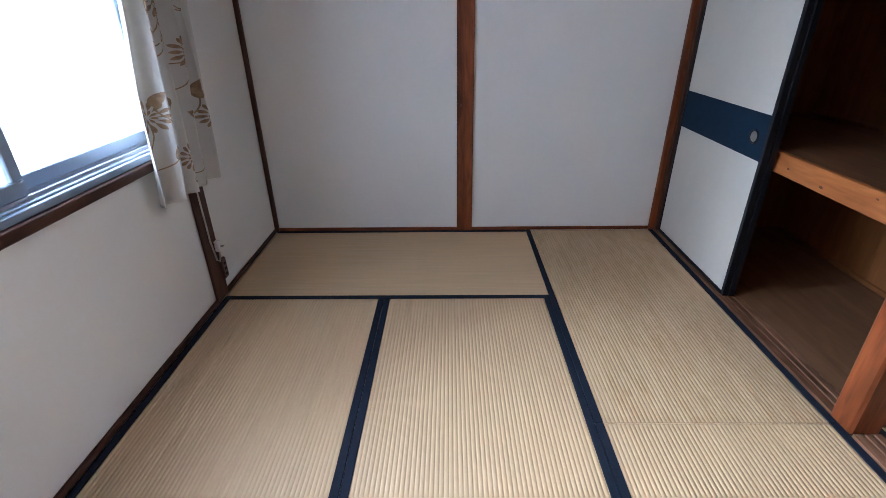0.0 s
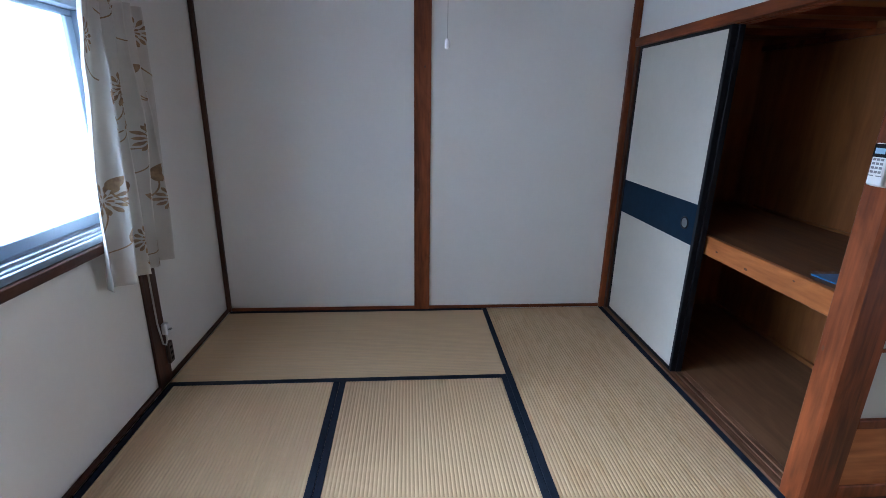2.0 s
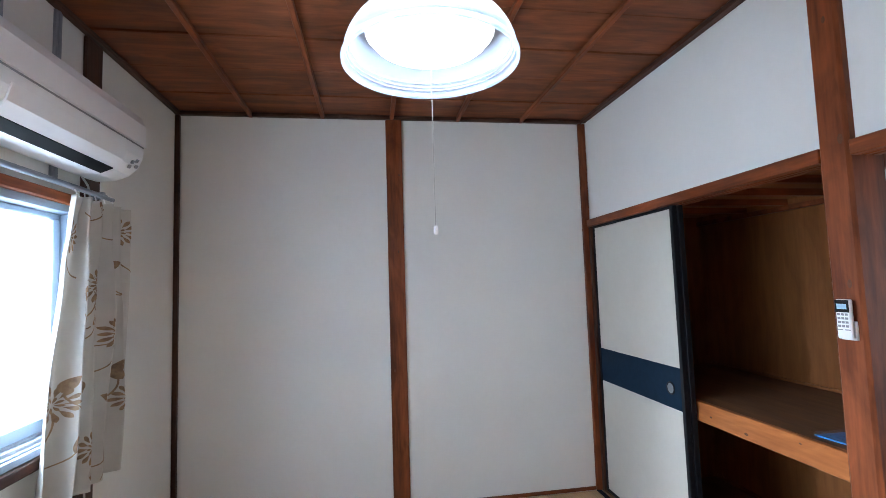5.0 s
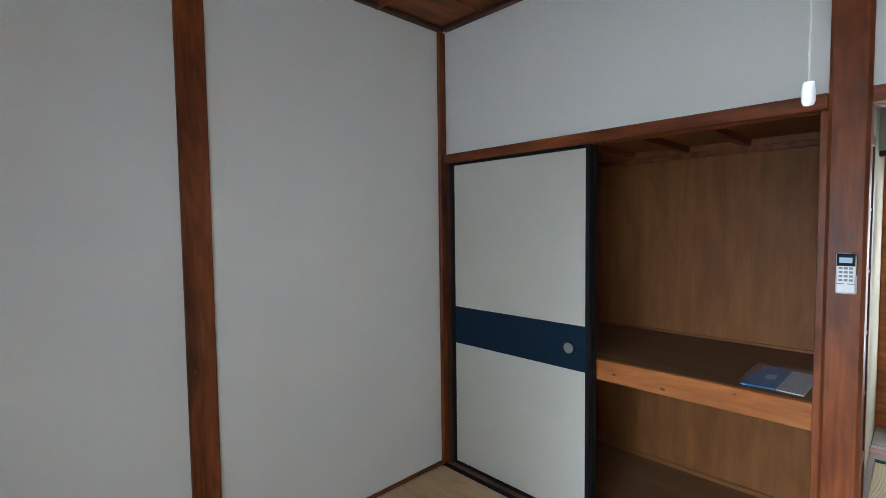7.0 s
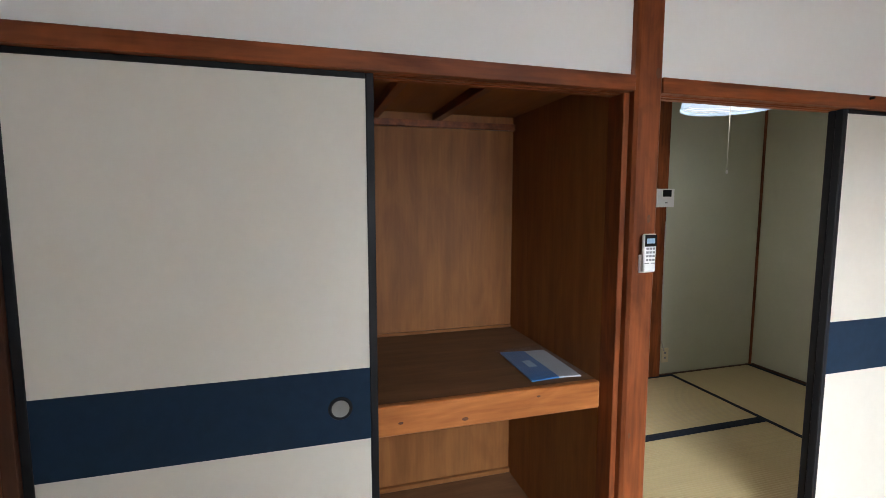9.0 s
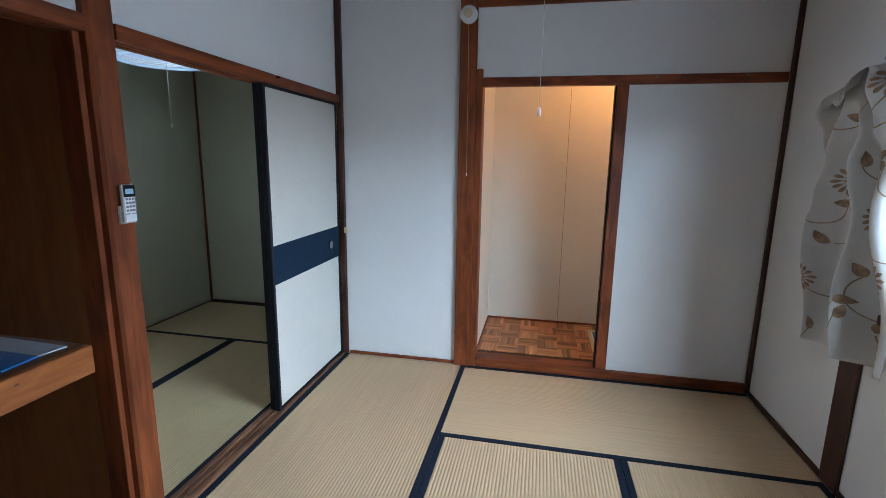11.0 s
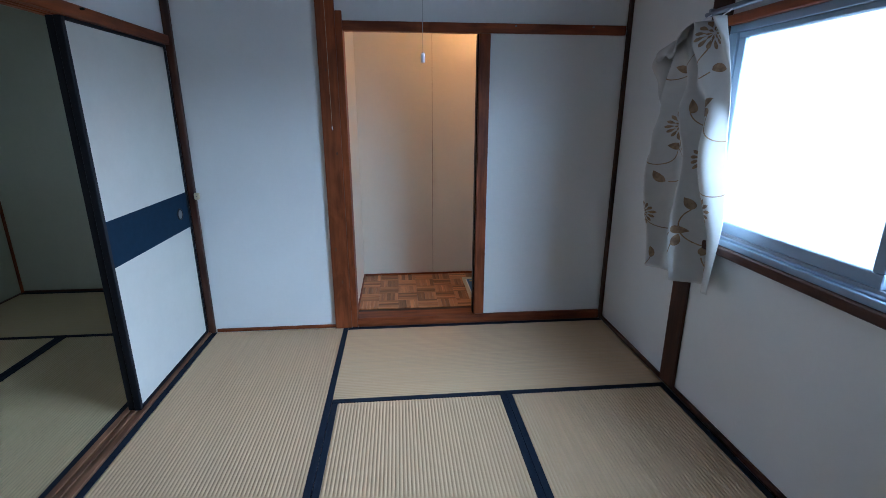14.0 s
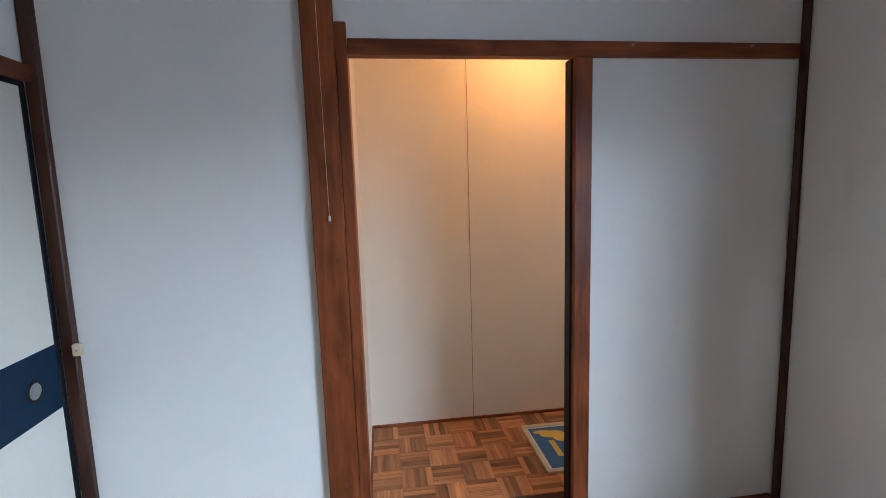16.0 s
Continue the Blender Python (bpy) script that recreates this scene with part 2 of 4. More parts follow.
def box(bm, x0, x1, y0, y1, z0, z1, bevel=0.0, segments=1):
    r = bmesh.ops.create_cube(bm, size=1.0, matrix=Matrix.Translation(((x0 + x1) / 2, (y0 + y1) / 2, (z0 + z1) / 2)) @ Matrix.Diagonal((abs(x1 - x0), abs(y1 - y0), abs(z1 - z0), 1)))
    if bevel:
        edges = list({e for v in r["verts"] for e in v.link_edges})
        bmesh.ops.bevel(bm, geom=edges, offset=bevel, segments=segments, affect="EDGES", profile=0.5)
    return bm


def boxes(*many, bevel=0.0):
    bm = bmesh.new()
    for b in many:
        box(bm, *b, bevel=bevel)
    return bm


def cyl(bm, a, b, r, r2=None, n=16, caps=True):
    a, b = Vector(a), Vector(b)
    m = Matrix.Translation((a + b) / 2) @ (b - a).to_track_quat("Z", "Y").to_matrix().to_4x4()
    bmesh.ops.create_cone(bm, cap_ends=caps, segments=n, radius1=r, radius2=r if r2 is None else r2, depth=(b - a).length, matrix=m)
    return bm


def tube(bm, points, r, n=8):
    """A round cord through points."""
    points = [Vector(p) for p in points]
    rings = []
    for i, p in enumerate(points):
        d = (points[min(i + 1, len(points) - 1)] - points[max(i - 1, 0)]).normalized()
        q = d.to_track_quat("Z", "Y")
        rings.append([bm.verts.new(p + q @ Vector((r * math.cos(6.2832 * k / n), r * math.sin(6.2832 * k / n), 0))) for k in range(n)])
    for a, b in zip(rings, rings[1:]):
        for k in range(n):
            bm.faces.new((a[k], a[(k + 1) % n], b[(k + 1) % n], b[k]))
    bm.faces.new(rings[0][::-1]), bm.faces.new(rings[-1])
    return bm


def spin(bm, profile, centre, n=48, smooth=True):
    """A round body from (radius, height) pairs."""
    rings = []
    for r, z in profile:
        rings.append([bm.verts.new((centre[0] + r * math.cos(6.2832 * k / n), centre[1] + r * math.sin(6.2832 * k / n), centre[2] + z)) for k in range(n)])
    for a, b in zip(rings, rings[1:]):
        for k in range(n):
            bm.faces.new((a[k], a[(k + 1) % n], b[(k + 1) % n], b[k])).smooth = smooth
    return bm


def structure(name, bm, mat, label, category="wall"):
    return single(name, bm, mat, label, category, "structure")


# ---------------------------------------------------------------- the room's shell
W, L, H = 2.64, 3.52, 2.495
T = 0.1

structure("wall_north", boxes((-T, W + 0.1, L, L + T, -0.1, H + 0.1)), WALL, "white textured wallpaper on the end wall", "wall")
structure("wall_west", boxes((-T, 0, -T, 0.932, -0.1, H + 0.1), (-T, 0, 2.567, L, -0.1, H + 0.1), (-T, 0, 0.932, 2.567, -0.1, 0.80), (-T, 0, 0.932, 2.567, 1.775, H + 0.1)),
          WALL, "white papered wall round the window", "wall")
structure("wall_south", boxes((1.70, W + 0.1, -T, 0, -0.1, H + 0.1), (-T, 1.70, -T, 0, 1.872, H + 0.1), (0.0, 0.88, -0.03, -0.004, 0.06, 1.86), (-T, 0.0, -T, 0, -0.1, 1.87)),
          WALL, "white papered wall beside the doorway", "wall")
structure("wall_east", boxes((2.662, 2.742, 0, L, 1.785, H + 0.1)), WALL, "white papered wall above the sliding doors", "wall")

# ceiling: boards lapped across the room, battens along it
bm = bmesh.new()
y, i = 0.0, 0
while y < L:
    y1 = min(y + 0.322, L)
    box(bm, 0, W, y, y1 - 0.009, H + 0.004 * (i % 2), H + 0.02, bevel=0.002)
    y, i = y1, i + 1
box(bm, -T, W + T, -T, L + T, H + 0.03, H + 0.08)
ceiling = structure("ceiling", bm, BOARD, "reddish-brown wooden board ceiling with battens", "ceiling")
bm = bmesh.new()
for k in range(1, 6):
    box(bm, k * W / 6 - 0.013, k * W / 6 + 0.013, 0.0, L, H - 0.028, H - 0.001, bevel=0.004)
part("batten", bm, WOOD["y"], ceiling)
for name, b, a in (("ceiling_trim_north", (0, W, L - 0.035, L - 0.001, H - 0.027, H - 0.002), "x"), ("ceiling_trim_south", (0, W, 0.001, 0.035, H - 0.027, H - 0.002), "x"),
                   ("ceiling_trim_west", (0.001, 0.035, 0.036, L - 0.036, H - 0.027, H - 0.002), "y"), ("ceiling_trim_east", (2.62, 2.661, 0.036, L - 0.036, H - 0.027, H - 0.002), "y")):
    structure(name, boxes(b, bevel=0.005), DARKWOOD[a], "dark wooden moulding under the ceiling", "trim")

# posts, corner strips and skirting
for name, b, mat in (
        ("post_north", (1.279, 1.383, L - 0.022, L - 0.001, 0, H - 0.027), WOOD["z"]),
        ("post_west_far", (0.001, 0.016, 2.569, 2.69, 0, H - 0.027), DARKWOOD["z"]),
        ("post_west_near", (0.001, 0.016, 0.803, 0.930, 0, H - 0.027), DARKWOOD["z"]),
        ("post_east", (2.632, 2.742, 1.700, 1.800, 0, H - 0.027), WOOD["z"]),
        ("post_south", (1.737, 1.842, 0.001, 0.03, 0, H - 0.027), WOOD["z"]),
        ("corner_strip_northwest", (0.001, 0.028, L - 0.028, L - 0.001, 0, H - 0.027), DARKWOOD["z"]),
        ("corner_strip_southwest", (0.001, 0.024, 0.001, 0.03, 0, H - 0.027), DARKWOOD["z"]),
        ("corner_strip_northeast", (2.61, 2.66, L - 0.025, L - 0.001, 0, H - 0.027), WOOD["z"]),
        ("corner_strip_southeast", (2.618, 2.66, 0.001, 0.028, 0, H - 0.027), DARKWOOD["z"])):
    structure(name, boxes(b, bevel=0.010 if name == "post_east" else 0.004), mat, "reddish-brown stained wooden post with knots" if "post" in name else "dark wooden corner strip", "post")
for owner, spots in (("post_east", ((1.735, 1.345, 0.009), (1.722, 1.80, 0.011), (1.775, 0.62, 0.007), (1.74, 2.2, 0.008))), ("post_north", ((1.345, 1.60, 0.006), (1.305, 0.85, 0.007), (1.36, 2.1, 0.006))),
                     ("post_south", ((1.765, 1.15, 0.007), (1.81, 0.55, 0.009), (1.78, 0.33, 0.008), (1.80, 1.62, 0.007)))):
    for p, z, r in spots:
        knot = bmesh.new()
        turn = Matrix.Rotation(-math.pi / 2, 4, "Y") if owner == "post_east" else Matrix.Rotation(math.pi / 2 if owner == "post_north" else -math.pi / 2, 4, "X")
        at_ = {"post_east": (2.6315, p, z), "post_north": (p, L - 0.0225, z), "post_south": (p, 0.0305, z)}[owner]
        stretch = (1.5, 0.8, 1, 1) if owner == "post_east" else (0.8, 1.5, 1, 1)
        bmesh.ops.create_circle(knot, cap_ends=True, segments=16, radius=r, matrix=Matrix.Translation(at_) @ turn @ Matrix.Diagonal(stretch))
        part("knot", knot, KNOT, bpy.data.objects[owner])
for name, b, mat in (
        ("baseboard_north", (0.029, W - 0.03, L - 0.012, L - 0.001, 0, 0.022), WOOD["x"]),
        ("baseboard_west", (0.001, 0.016, 0.03, 0.802, 0, 0.025), DARKWOOD["y"]),
        ("baseboard_west_middle", (0.001, 0.016, 0.931, 2.568, 0, 0.025), DARKWOOD["y"]),
        ("baseboard_west_far", (0.001, 0.016, 2.691, L - 0.03, 0, 0.025), DARKWOOD["y"]),
        ("baseboard_south", (1.843, 2.609, 0.001, 0.012, 0, 0.022), WOOD["x"])):
    structure(name, boxes(b, bevel=0.002), mat, "narrow brown wooden skirting strip", "baseboard")

# doorway to the hall
structure("door_jamb", boxes((1.698, 1.736, -T, 0.02, 0, 1.935), bevel=0.003), WOOD["z"], "reddish wooden door jamb beside the post", "trim")
structure("door_header", boxes((0.03, 1.697, -0.032, 0.016, 1.832, 1.885), bevel=0.003), WOOD["x"], "reddish wooden header over the doorway", "trim")
structure("door_stile", boxes((0.845, 0.910, -0.04, 0.012, 0.062, 1.831), bevel=0.003), WOOD["z"], "reddish wooden stile beside the doorway", "trim")
structure("door_pocket", boxes((0.9102, 0.918, -0.06, -0.012, 0.062, 1.831)), LACQUER, "black edge of a sliding door in its pocket", "trim")
structure("door_threshold", boxes((0.026, 1.697, -T, 0.018, 0, 0.06), bevel=0.004), WOOD["x"], "worn reddish wooden threshold", "trim")
structure("rail_south", boxes((0.03, 1.736, 0.001, 0.018, 2.285, 2.325), bevel=0.003), WOOD["x"], "brown wooden rail high on the wall", "trim")

# lintel, sill and door frames of the closet side
for name, y0, y1 in (("lintel_closet", 1.801, L - 0.026), ("lintel_east", 0.029, 1.699)):
    bm = boxes((2.634, 2.661, y0, y1, 1.742, 1.79), (2.6612, 2.672, y0, y1, 1.742, 1.784), (2.684, 2.700, y0, y1, 1.742, 1.784), (2.712, 2.742, y0, y1, 1.742, 1.784), (2.6722, 2.7118, y0, y1, 1.762, 1.784), bevel=0.002)
    structure(name, bm, WOOD["y"], "grooved reddish wooden lintel over sliding doors", "trim")
for name, y0, y1 in (("sill_closet", 1.801, L - 0.026), ("sill_east", 0.029, 1.699)):
    bm = boxes((2.642, 2.664, y0, y1, -0.04, 0.012), (2.684, 2.700, y0, y1, -0.04, 0.012), (2.716, 2.742, y0, y1, -0.04, 0.012), (2.6642, 2.7158, y0, y1, -0.04, 0.006), bevel=0.0015)
    structure(name, bm, SILL, "worn grooved wooden sill for sliding doors", "trim")
structure("jamb_closet_far", boxes((2.645, 2.742, 3.461, L - 0.0255, 0.013, 1.741), bevel=0.002), DARKWOOD["z"], "dark wooden jamb of the closet", "trim")
structure("jamb_closet_near", boxes((2.662, 2.742, 1.8005, 1.822, 0.013, 1.741), bevel=0.002), WOOD["z"], "reddish-brown wooden jamb of the closet", "trim")


# ---------------------------------------------------------------- floors of straw mats
def tatami(x0, x1, y0, y1, along, borders, label="straw tatami mat with navy cloth borders", ribs=56, straw=STRAW):
    """A ribbed mat; along: the axis of its ribs and borders; borders: which long sides carry cloth."""
    t = thing("tatami_mat", ((x0 + x1) / 2, (y0 + y1) / 2, 0), label, "tatami mat", "tatami mats")
    x0, x1, y0, y1 = x0 + 0.001, x1 - 0.001, y0 + 0.001, y1 - 0.001
    bm = bmesh.new()
    a0, a1, b0, b1 = (y0, y1, x0, x1) if along == "y" else (x0, x1, y0, y1)
    put = (lambda a, b, z: (b, a, z)) if along == "y" else (lambda a, b, z: (a, b, z))
    rows = []
    shape = ((0.0, -0.0030 if along == "y" else -0.0014), (0.13, -0.0005), (0.5, 0.0), (0.87, -0.0005))
    for i in range(ribs * 4 + 1):
        b = b0 + (b1 - b0) / ribs * (i // 4 + shape[i % 4][0])
        z = shape[i % 4][1]
        rows.append([bm.verts.new(put(a, b, z)) for a in (a0, a1)])
    for p, q in zip(rows, rows[1:]):
        bm.faces.new((p[0], q[0], q[1], p[1]) if along == "x" else (p[0], p[1], q[1], q[0])).smooth = True
    bmesh.ops.recalc_face_normals(bm, faces=bm.faces)
    if sum(fc.normal.z for fc in bm.faces) < 0:
        bmesh.ops.reverse_faces(bm, faces=bm.faces)
    box(bm, x0, x1, y0, y1, -0.05, -0.004)
    part("straw_surface", bm, straw[along], t)
    for side in borders:
        lo, hi = (b0, b0 + 0.03) if side == "low" else (b1 - 0.03, b1)
        bm = box(bmesh.new(), *((lo, hi, a0, a1) if along == "y" else (a0, a1, lo, hi)), -0.02, 0.0025, bevel=0.001)
        part("border", bm, CLOTH, t)
    return t


tatami(0.018, 1.76, 2.615, L - 0.013, "x", ("low", "high"))
tatami(0.018, 0.88, 0.88, 2.615, "y", ("low", "high"))
tatami(0.88, 1.76, 0.88, 2.615, "y", ("low", "high"))
tatami(1.76, W, 1.7615, L - 0.013, "y", ("low", "high"), "worn straw tatami mat beside the closet", straw=WORN)
tatami(1.76, W, 0.014, 1.7585, "y", ("low", "high"))
tatami(0.018, 1.76, 0.02, 0.88, "x", ("low", "high"))
for x0, x1, y0, y1, a in ((2.745, 3.58, 0.0, 1.74, "y"), (3.58, 4.40, 0.0, 1.74, "y"), (2.745, 4.40, -0.852, 0.0, "x")):
    tatami(x0, x1, y0, y1, a, ("low", "high"), "greenish straw tatami mat in the next room", straw=GREENSTRAW)
structure("floor", boxes((-T, 4.5, -1.0, L + T, -0.12, -0.055)), SILL, "wooden subfloor under the mats", "floor")

# ---------------------------------------------------------------- window
win = thing("window_1", (0, 1.75, 0.80), "aluminium sliding window with bright frosted glass panes", "window", kind="structure")
part("window_sill", boxes((-0.095, 0.05, 0.933, 2.566, 0.802, 0.842), bevel=0.004), DARKWOOD["y"], win, "dark wooden sill")
part("window_header", boxes((-0.095, 0.03, 0.933, 2.566, 1.736, 1.774), bevel=0.003), WOOD["y"], win, "reddish wooden header")
part("window_frame", boxes((-0.09, 0.035, 0.933, 2.566, 0.843, 0.868), (-0.09, 0.02, 0.933, 2.566, 0.868, 0.876), (-0.09, 0.008, 0.933, 2.566, 1.705, 1.735), (-0.09, 0.01, 0.933, 0.985, 0.877, 1.704),
                           (-0.09, 0.01, 2.535, 2.566, 0.877, 1.704), bevel=0.002), ALU, win)
part("frame_track", boxes((-0.004, 0.004, 0.986, 2.534, 0.8765, 0.888), (-0.052, -0.044, 0.986, 2.534, 0.8765, 0.888)), STEEL, win)
for y0, y1, x0 in ((0.987, 1.785, -0.028), (1.743, 2.533, -0.072)):
    sash = part("sash", boxes((x0, x0 + 0.03, y0, y1, 0.889, 0.935), (x0, x0 + 0.03, y0, y1, 1.682, 1.704), (x0, x0 + 0.03, y0, y0 + 0.04, 0.9355, 1.6815),
                              (x0, x0 + 0.03, y1 - 0.04, y1, 0.9355, 1.6815), bevel=0.003), ALU, win)
    pane = part("pane", boxes((x0 + 0.012, x0 + 0.017, y0 + 0.038, y1 - 0.038, 0.934, 1.683)), FROST, sash)
    pane.visible_shadow = False
bm = boxes((-3.62, -3.60, -5.0, 8.5, -2.0, 6.0))
single("backdrop", bm, SKYGLOW, "bright overcast daylight outside the window", "backdrop", "structure")

rail = thing("curtain_rail", (0.06, 1.75, 1.79), "grey metal curtain rail over the window", "curtain rail")
part("rail", cyl(cyl(bmesh.new(), (0.062, 0.84, 1.792), (0.062, 2.70, 1.792), 0.009), (0.04, 0.86, 1.806), (0.04, 2.69, 1.806), 0.007), STEEL, rail)
for y in (0.87, 1.72, 2.62):
    part("bracket", boxes((0.017, 0.07, y - 0.008, y + 0.008, 1.782, 1.812), bevel=0.002), STEEL, rail)


# ---------------------------------------------------------------- curtains
def curtain(label, top, bottom, zt, zb, folds, depth, wide, tall, seed, sag, pull):
    """A hanging cloth with folds and a printed flower pattern. top, bottom: the stretch of wall that it covers."""
    rnd = random.Random(seed)
    ph = [rnd.uniform(0, 6.28) for _ in range(6)]

    def at(u, v):
        y0, y1 = top[0] + (bottom[0] - top[0]) * v, top[1] + (bottom[1] - top[1]) * v
        pleat = math.sin(6.2832 * folds * 2 * u + ph[0]) * 0.012 * max(0, 1 - v / 0.16)
        main = math.sin(6.2832 * folds * (u + pull * (1 - v) ** 2 * (u - 0.5)) + ph[1] + 0.8 * math.sin(2 * v + ph[2])) * depth * (0.45 + 0.55 * min(1, v / 0.4)) * (1 - 0.75 * max(0, (u - 0.8) / 0.2))
        fine = math.sin(6.2832 * folds * 1.7 * u + ph[3] + 2.2 * v) * depth * 0.28 + math.sin(11 * v + 9 * u + ph[4]) * depth * 0.2 * (pull + 0.2)
        crumple = pull * (0.026 * math.sin(15 * (v + 0.9 * u) + ph[5]) + 0.015 * math.sin(29 * (v - 0.6 * u) + ph[4]) + 0.008 * math.sin(47 * (v + 0.3 * u))) * max(0, 1 - v / 0.55) * max(0.0, 1 - u) ** 0.4
        y = y0 + (y1 - y0) * u + 0.35 * depth * math.cos(6.2832 * folds * u + ph[1])
        y += 0.06 * pull * math.sin(math.pi * v) * (u - 0.35)
        z = zt - sag * max(0.0, 1 - u / 0.58) * (1 - v) + (zb - zt) * v + 0.006 * math.sin(6.2832 * folds * u + ph[2]) * v
        return Vector((0.088 + 0.02 * pull + main + fine + pleat + crumple, y, z))

    def normal(u, v):
        e = 0.004
        n = (at(u + e, v) - at(u - e, v)).cross(at(u, v + e) - at(u, v - e)).normalized()
        return n if n.x > 0 else -n

    t = thing("curtain", ((0.088), (bottom[0] + bottom[1]) / 2, zb), label, "curtain", "curtains at the window")
    nu, nv = 110, 70
    bm = bmesh.new()
    grid = [[bm.verts.new(at(i / nu, j / nv)) for i in range(nu + 1)] for j in range(nv + 1)]
    for j in range(nv):
        for i in range(nu):
            bm.faces.new((grid[j][i], grid[j][i + 1], grid[j + 1][i + 1], grid[j + 1][i])).smooth = True
    cloth = part("cloth", bm, CURTAIN, t)
    solid = cloth.modifiers.new("thickness", "SOLIDIFY")
    solid.thickness, solid.offset = 0.002, 0

    def lay(s, r):
        u, v = s / wide, r / tall
        u, v = min(0.995, max(0.005, u)), min(0.995, max(0.005, v))
        return at(u, v) + normal(u, v) * 0.0022

    def petal(bm, s, r, ang, length, breadth, curve=0.0, swell=0.8):
        rows = []
        for k in range(9):
            q = k / 8
            w = breadth * (math.sin(math.pi * q ** swell) ** 0.8 if 0 < q < 1 else 0.04)
            a = ang + curve * q
            cs, cr = s + length * q * math.cos(a), r + length * q * math.sin(a)
            rows.append([bm.verts.new(lay(cs - w * f * math.sin(a), cr + w * f * math.cos(a))) for f in (-1, -0.33, 0.33, 1)])
        for p, q in zip(rows, rows[1:]):
            for k in range(3):
                bm.faces.new((p[k], p[k + 1], q[k + 1], q[k]))

    def stem(bm, s, r, ang, length, curl):
        rows, n = [], 26
        for k in range(n):
            rows.append([bm.verts.new(lay(s - 0.0024 * f * math.sin(ang), r + 0.0024 * f * math.cos(ang))) for f in (-1, 1)])
            s, r, ang = s + length / n * math.cos(ang), r + length / n * math.sin(ang), ang + curl / n
        for p, q in zip(rows, rows[1:]):
            bm.faces.new((p[0], p[1], q[1], q[0]))
        return s, r, ang

    def sprig(s, r, ang, length, curl):
        bm = bmesh.new()
        e = stem(bm, s, r, ang, length, curl)
        part("stem_print", bm, PRINT, cloth)
        return e

    def leaf(s, r, ang, length, breadth, curve):
        bm = bmesh.new()
        petal(bm, s, r, ang, length, breadth, curve)
        part("leaf_print", bm, PRINT, cloth)

    for a in range(5):
        for b in range(4):
            s, r = (b + 0.5 + rnd.uniform(-0.25, 0.25)) * wide / 4, (a + 0.5 + rnd.uniform(-0.3, 0.3)) * tall / 5
            if (a + 2 * b) % 3 == 0:
                bm = bmesh.new()
                for k in range(14):
                    g = 6.2832 * k / 14
                    petal(bm, s + 0.024 * math.cos(g), r + 0.024 * math.sin(g), g, rnd.uniform(0.036, 0.046), 0.0075, 0.0, 1.7)
                for k in range(9):
                    g = 0.2 + 0.698 * k
                    petal(bm, s + 0.006 * math.cos(g), r + 0.006 * math.sin(g), g, 0.022, 0.0042, 0.0, 1.5)
                part("flower_print", bm, PRINT, cloth)
                sprig(s, r + 0.02, 1.5 + rnd.uniform(-0.6, 0.6), 0.26, rnd.choice((-2.2, 2.2)))
            else:
                e = sprig(s, r, rnd.uniform(0.6, 2.4), 0.24, rnd.choice((-2.6, 2.6)))
                leaf(e[0], e[1], e[2] + 0.3, 0.065, 0.019, 0.5)
                leaf(s, r, rnd.uniform(-2.6, -0.5), 0.06, 0.018, -0.5)
    for k in range(5):
        p = at(0.1 + 0.2 * k, 0.0)
        part("hook", cyl(bmesh.new(), (p.x - 0.005, p.y, p.z - 0.01), (0.062, p.y, max(p.z + 0.02, 1.79) if sag < 0.03 or k > 2 else p.z + 0.01), 0.0025, n=8), PLASTIC, t)
    return t


curtain("cream curtain with brown flower print, drawn to the window's end", (2.375, 2.73), (2.235, 2.745), 1.755, 0.665, 4.6, 0.044, 0.85, 1.12, 3, 0.0, 0.15)
loose = curtain("crumpled cream curtain with brown flower print, half unhooked", (0.60, 1.035), (0.745, 1.20), 1.755, 0.645, 2.2, 0.062, 0.85, 1.12, 8, 0.115, 1.0)
# its unhooked heading, folded over
bm = bmesh.new()
flap = []
for i in range(25):
    u = i / 24
    top = Vector((0.10 + 0.02 * math.sin(7 * u), 0.595 + 0.275 * u, 1.645 + 0.112 * u ** 0.8))
    fall = 0.025 + 0.13 * u * (1 - 0.25 * u) + 0.012 * math.sin(19 * u)
    flap.append([bm.verts.new(top + Vector((0.012 + 0.075 * math.sin(1.5 * w) * (0.35 + u) + 0.01 * math.sin(14 * u + 4 * w), 0.03 * w * math.sin(9 * u), 0.012 * math.sin(3.1 * w) - fall * w))) for w in (0, 0.2, 0.4, 0.6, 0.8, 1.0)])
for p, q in zip(flap, flap[1:]):
    for k in range(5):
        bm.faces.new((p[k], q[k], q[k + 1], p[k + 1])).smooth = True
heading = part("heading_flap", bm, CURTAIN, loose, "crumpled heading folded over")
heading.modifiers.new("thickness", "SOLIDIFY").thickness = 0.002

# ---------------------------------------------------------------- air conditioner and its fittings
ac = thing("air_conditioner", (0.12, 2.2, 1.84), "white wall-mounted air conditioner above the window", "air conditioner")


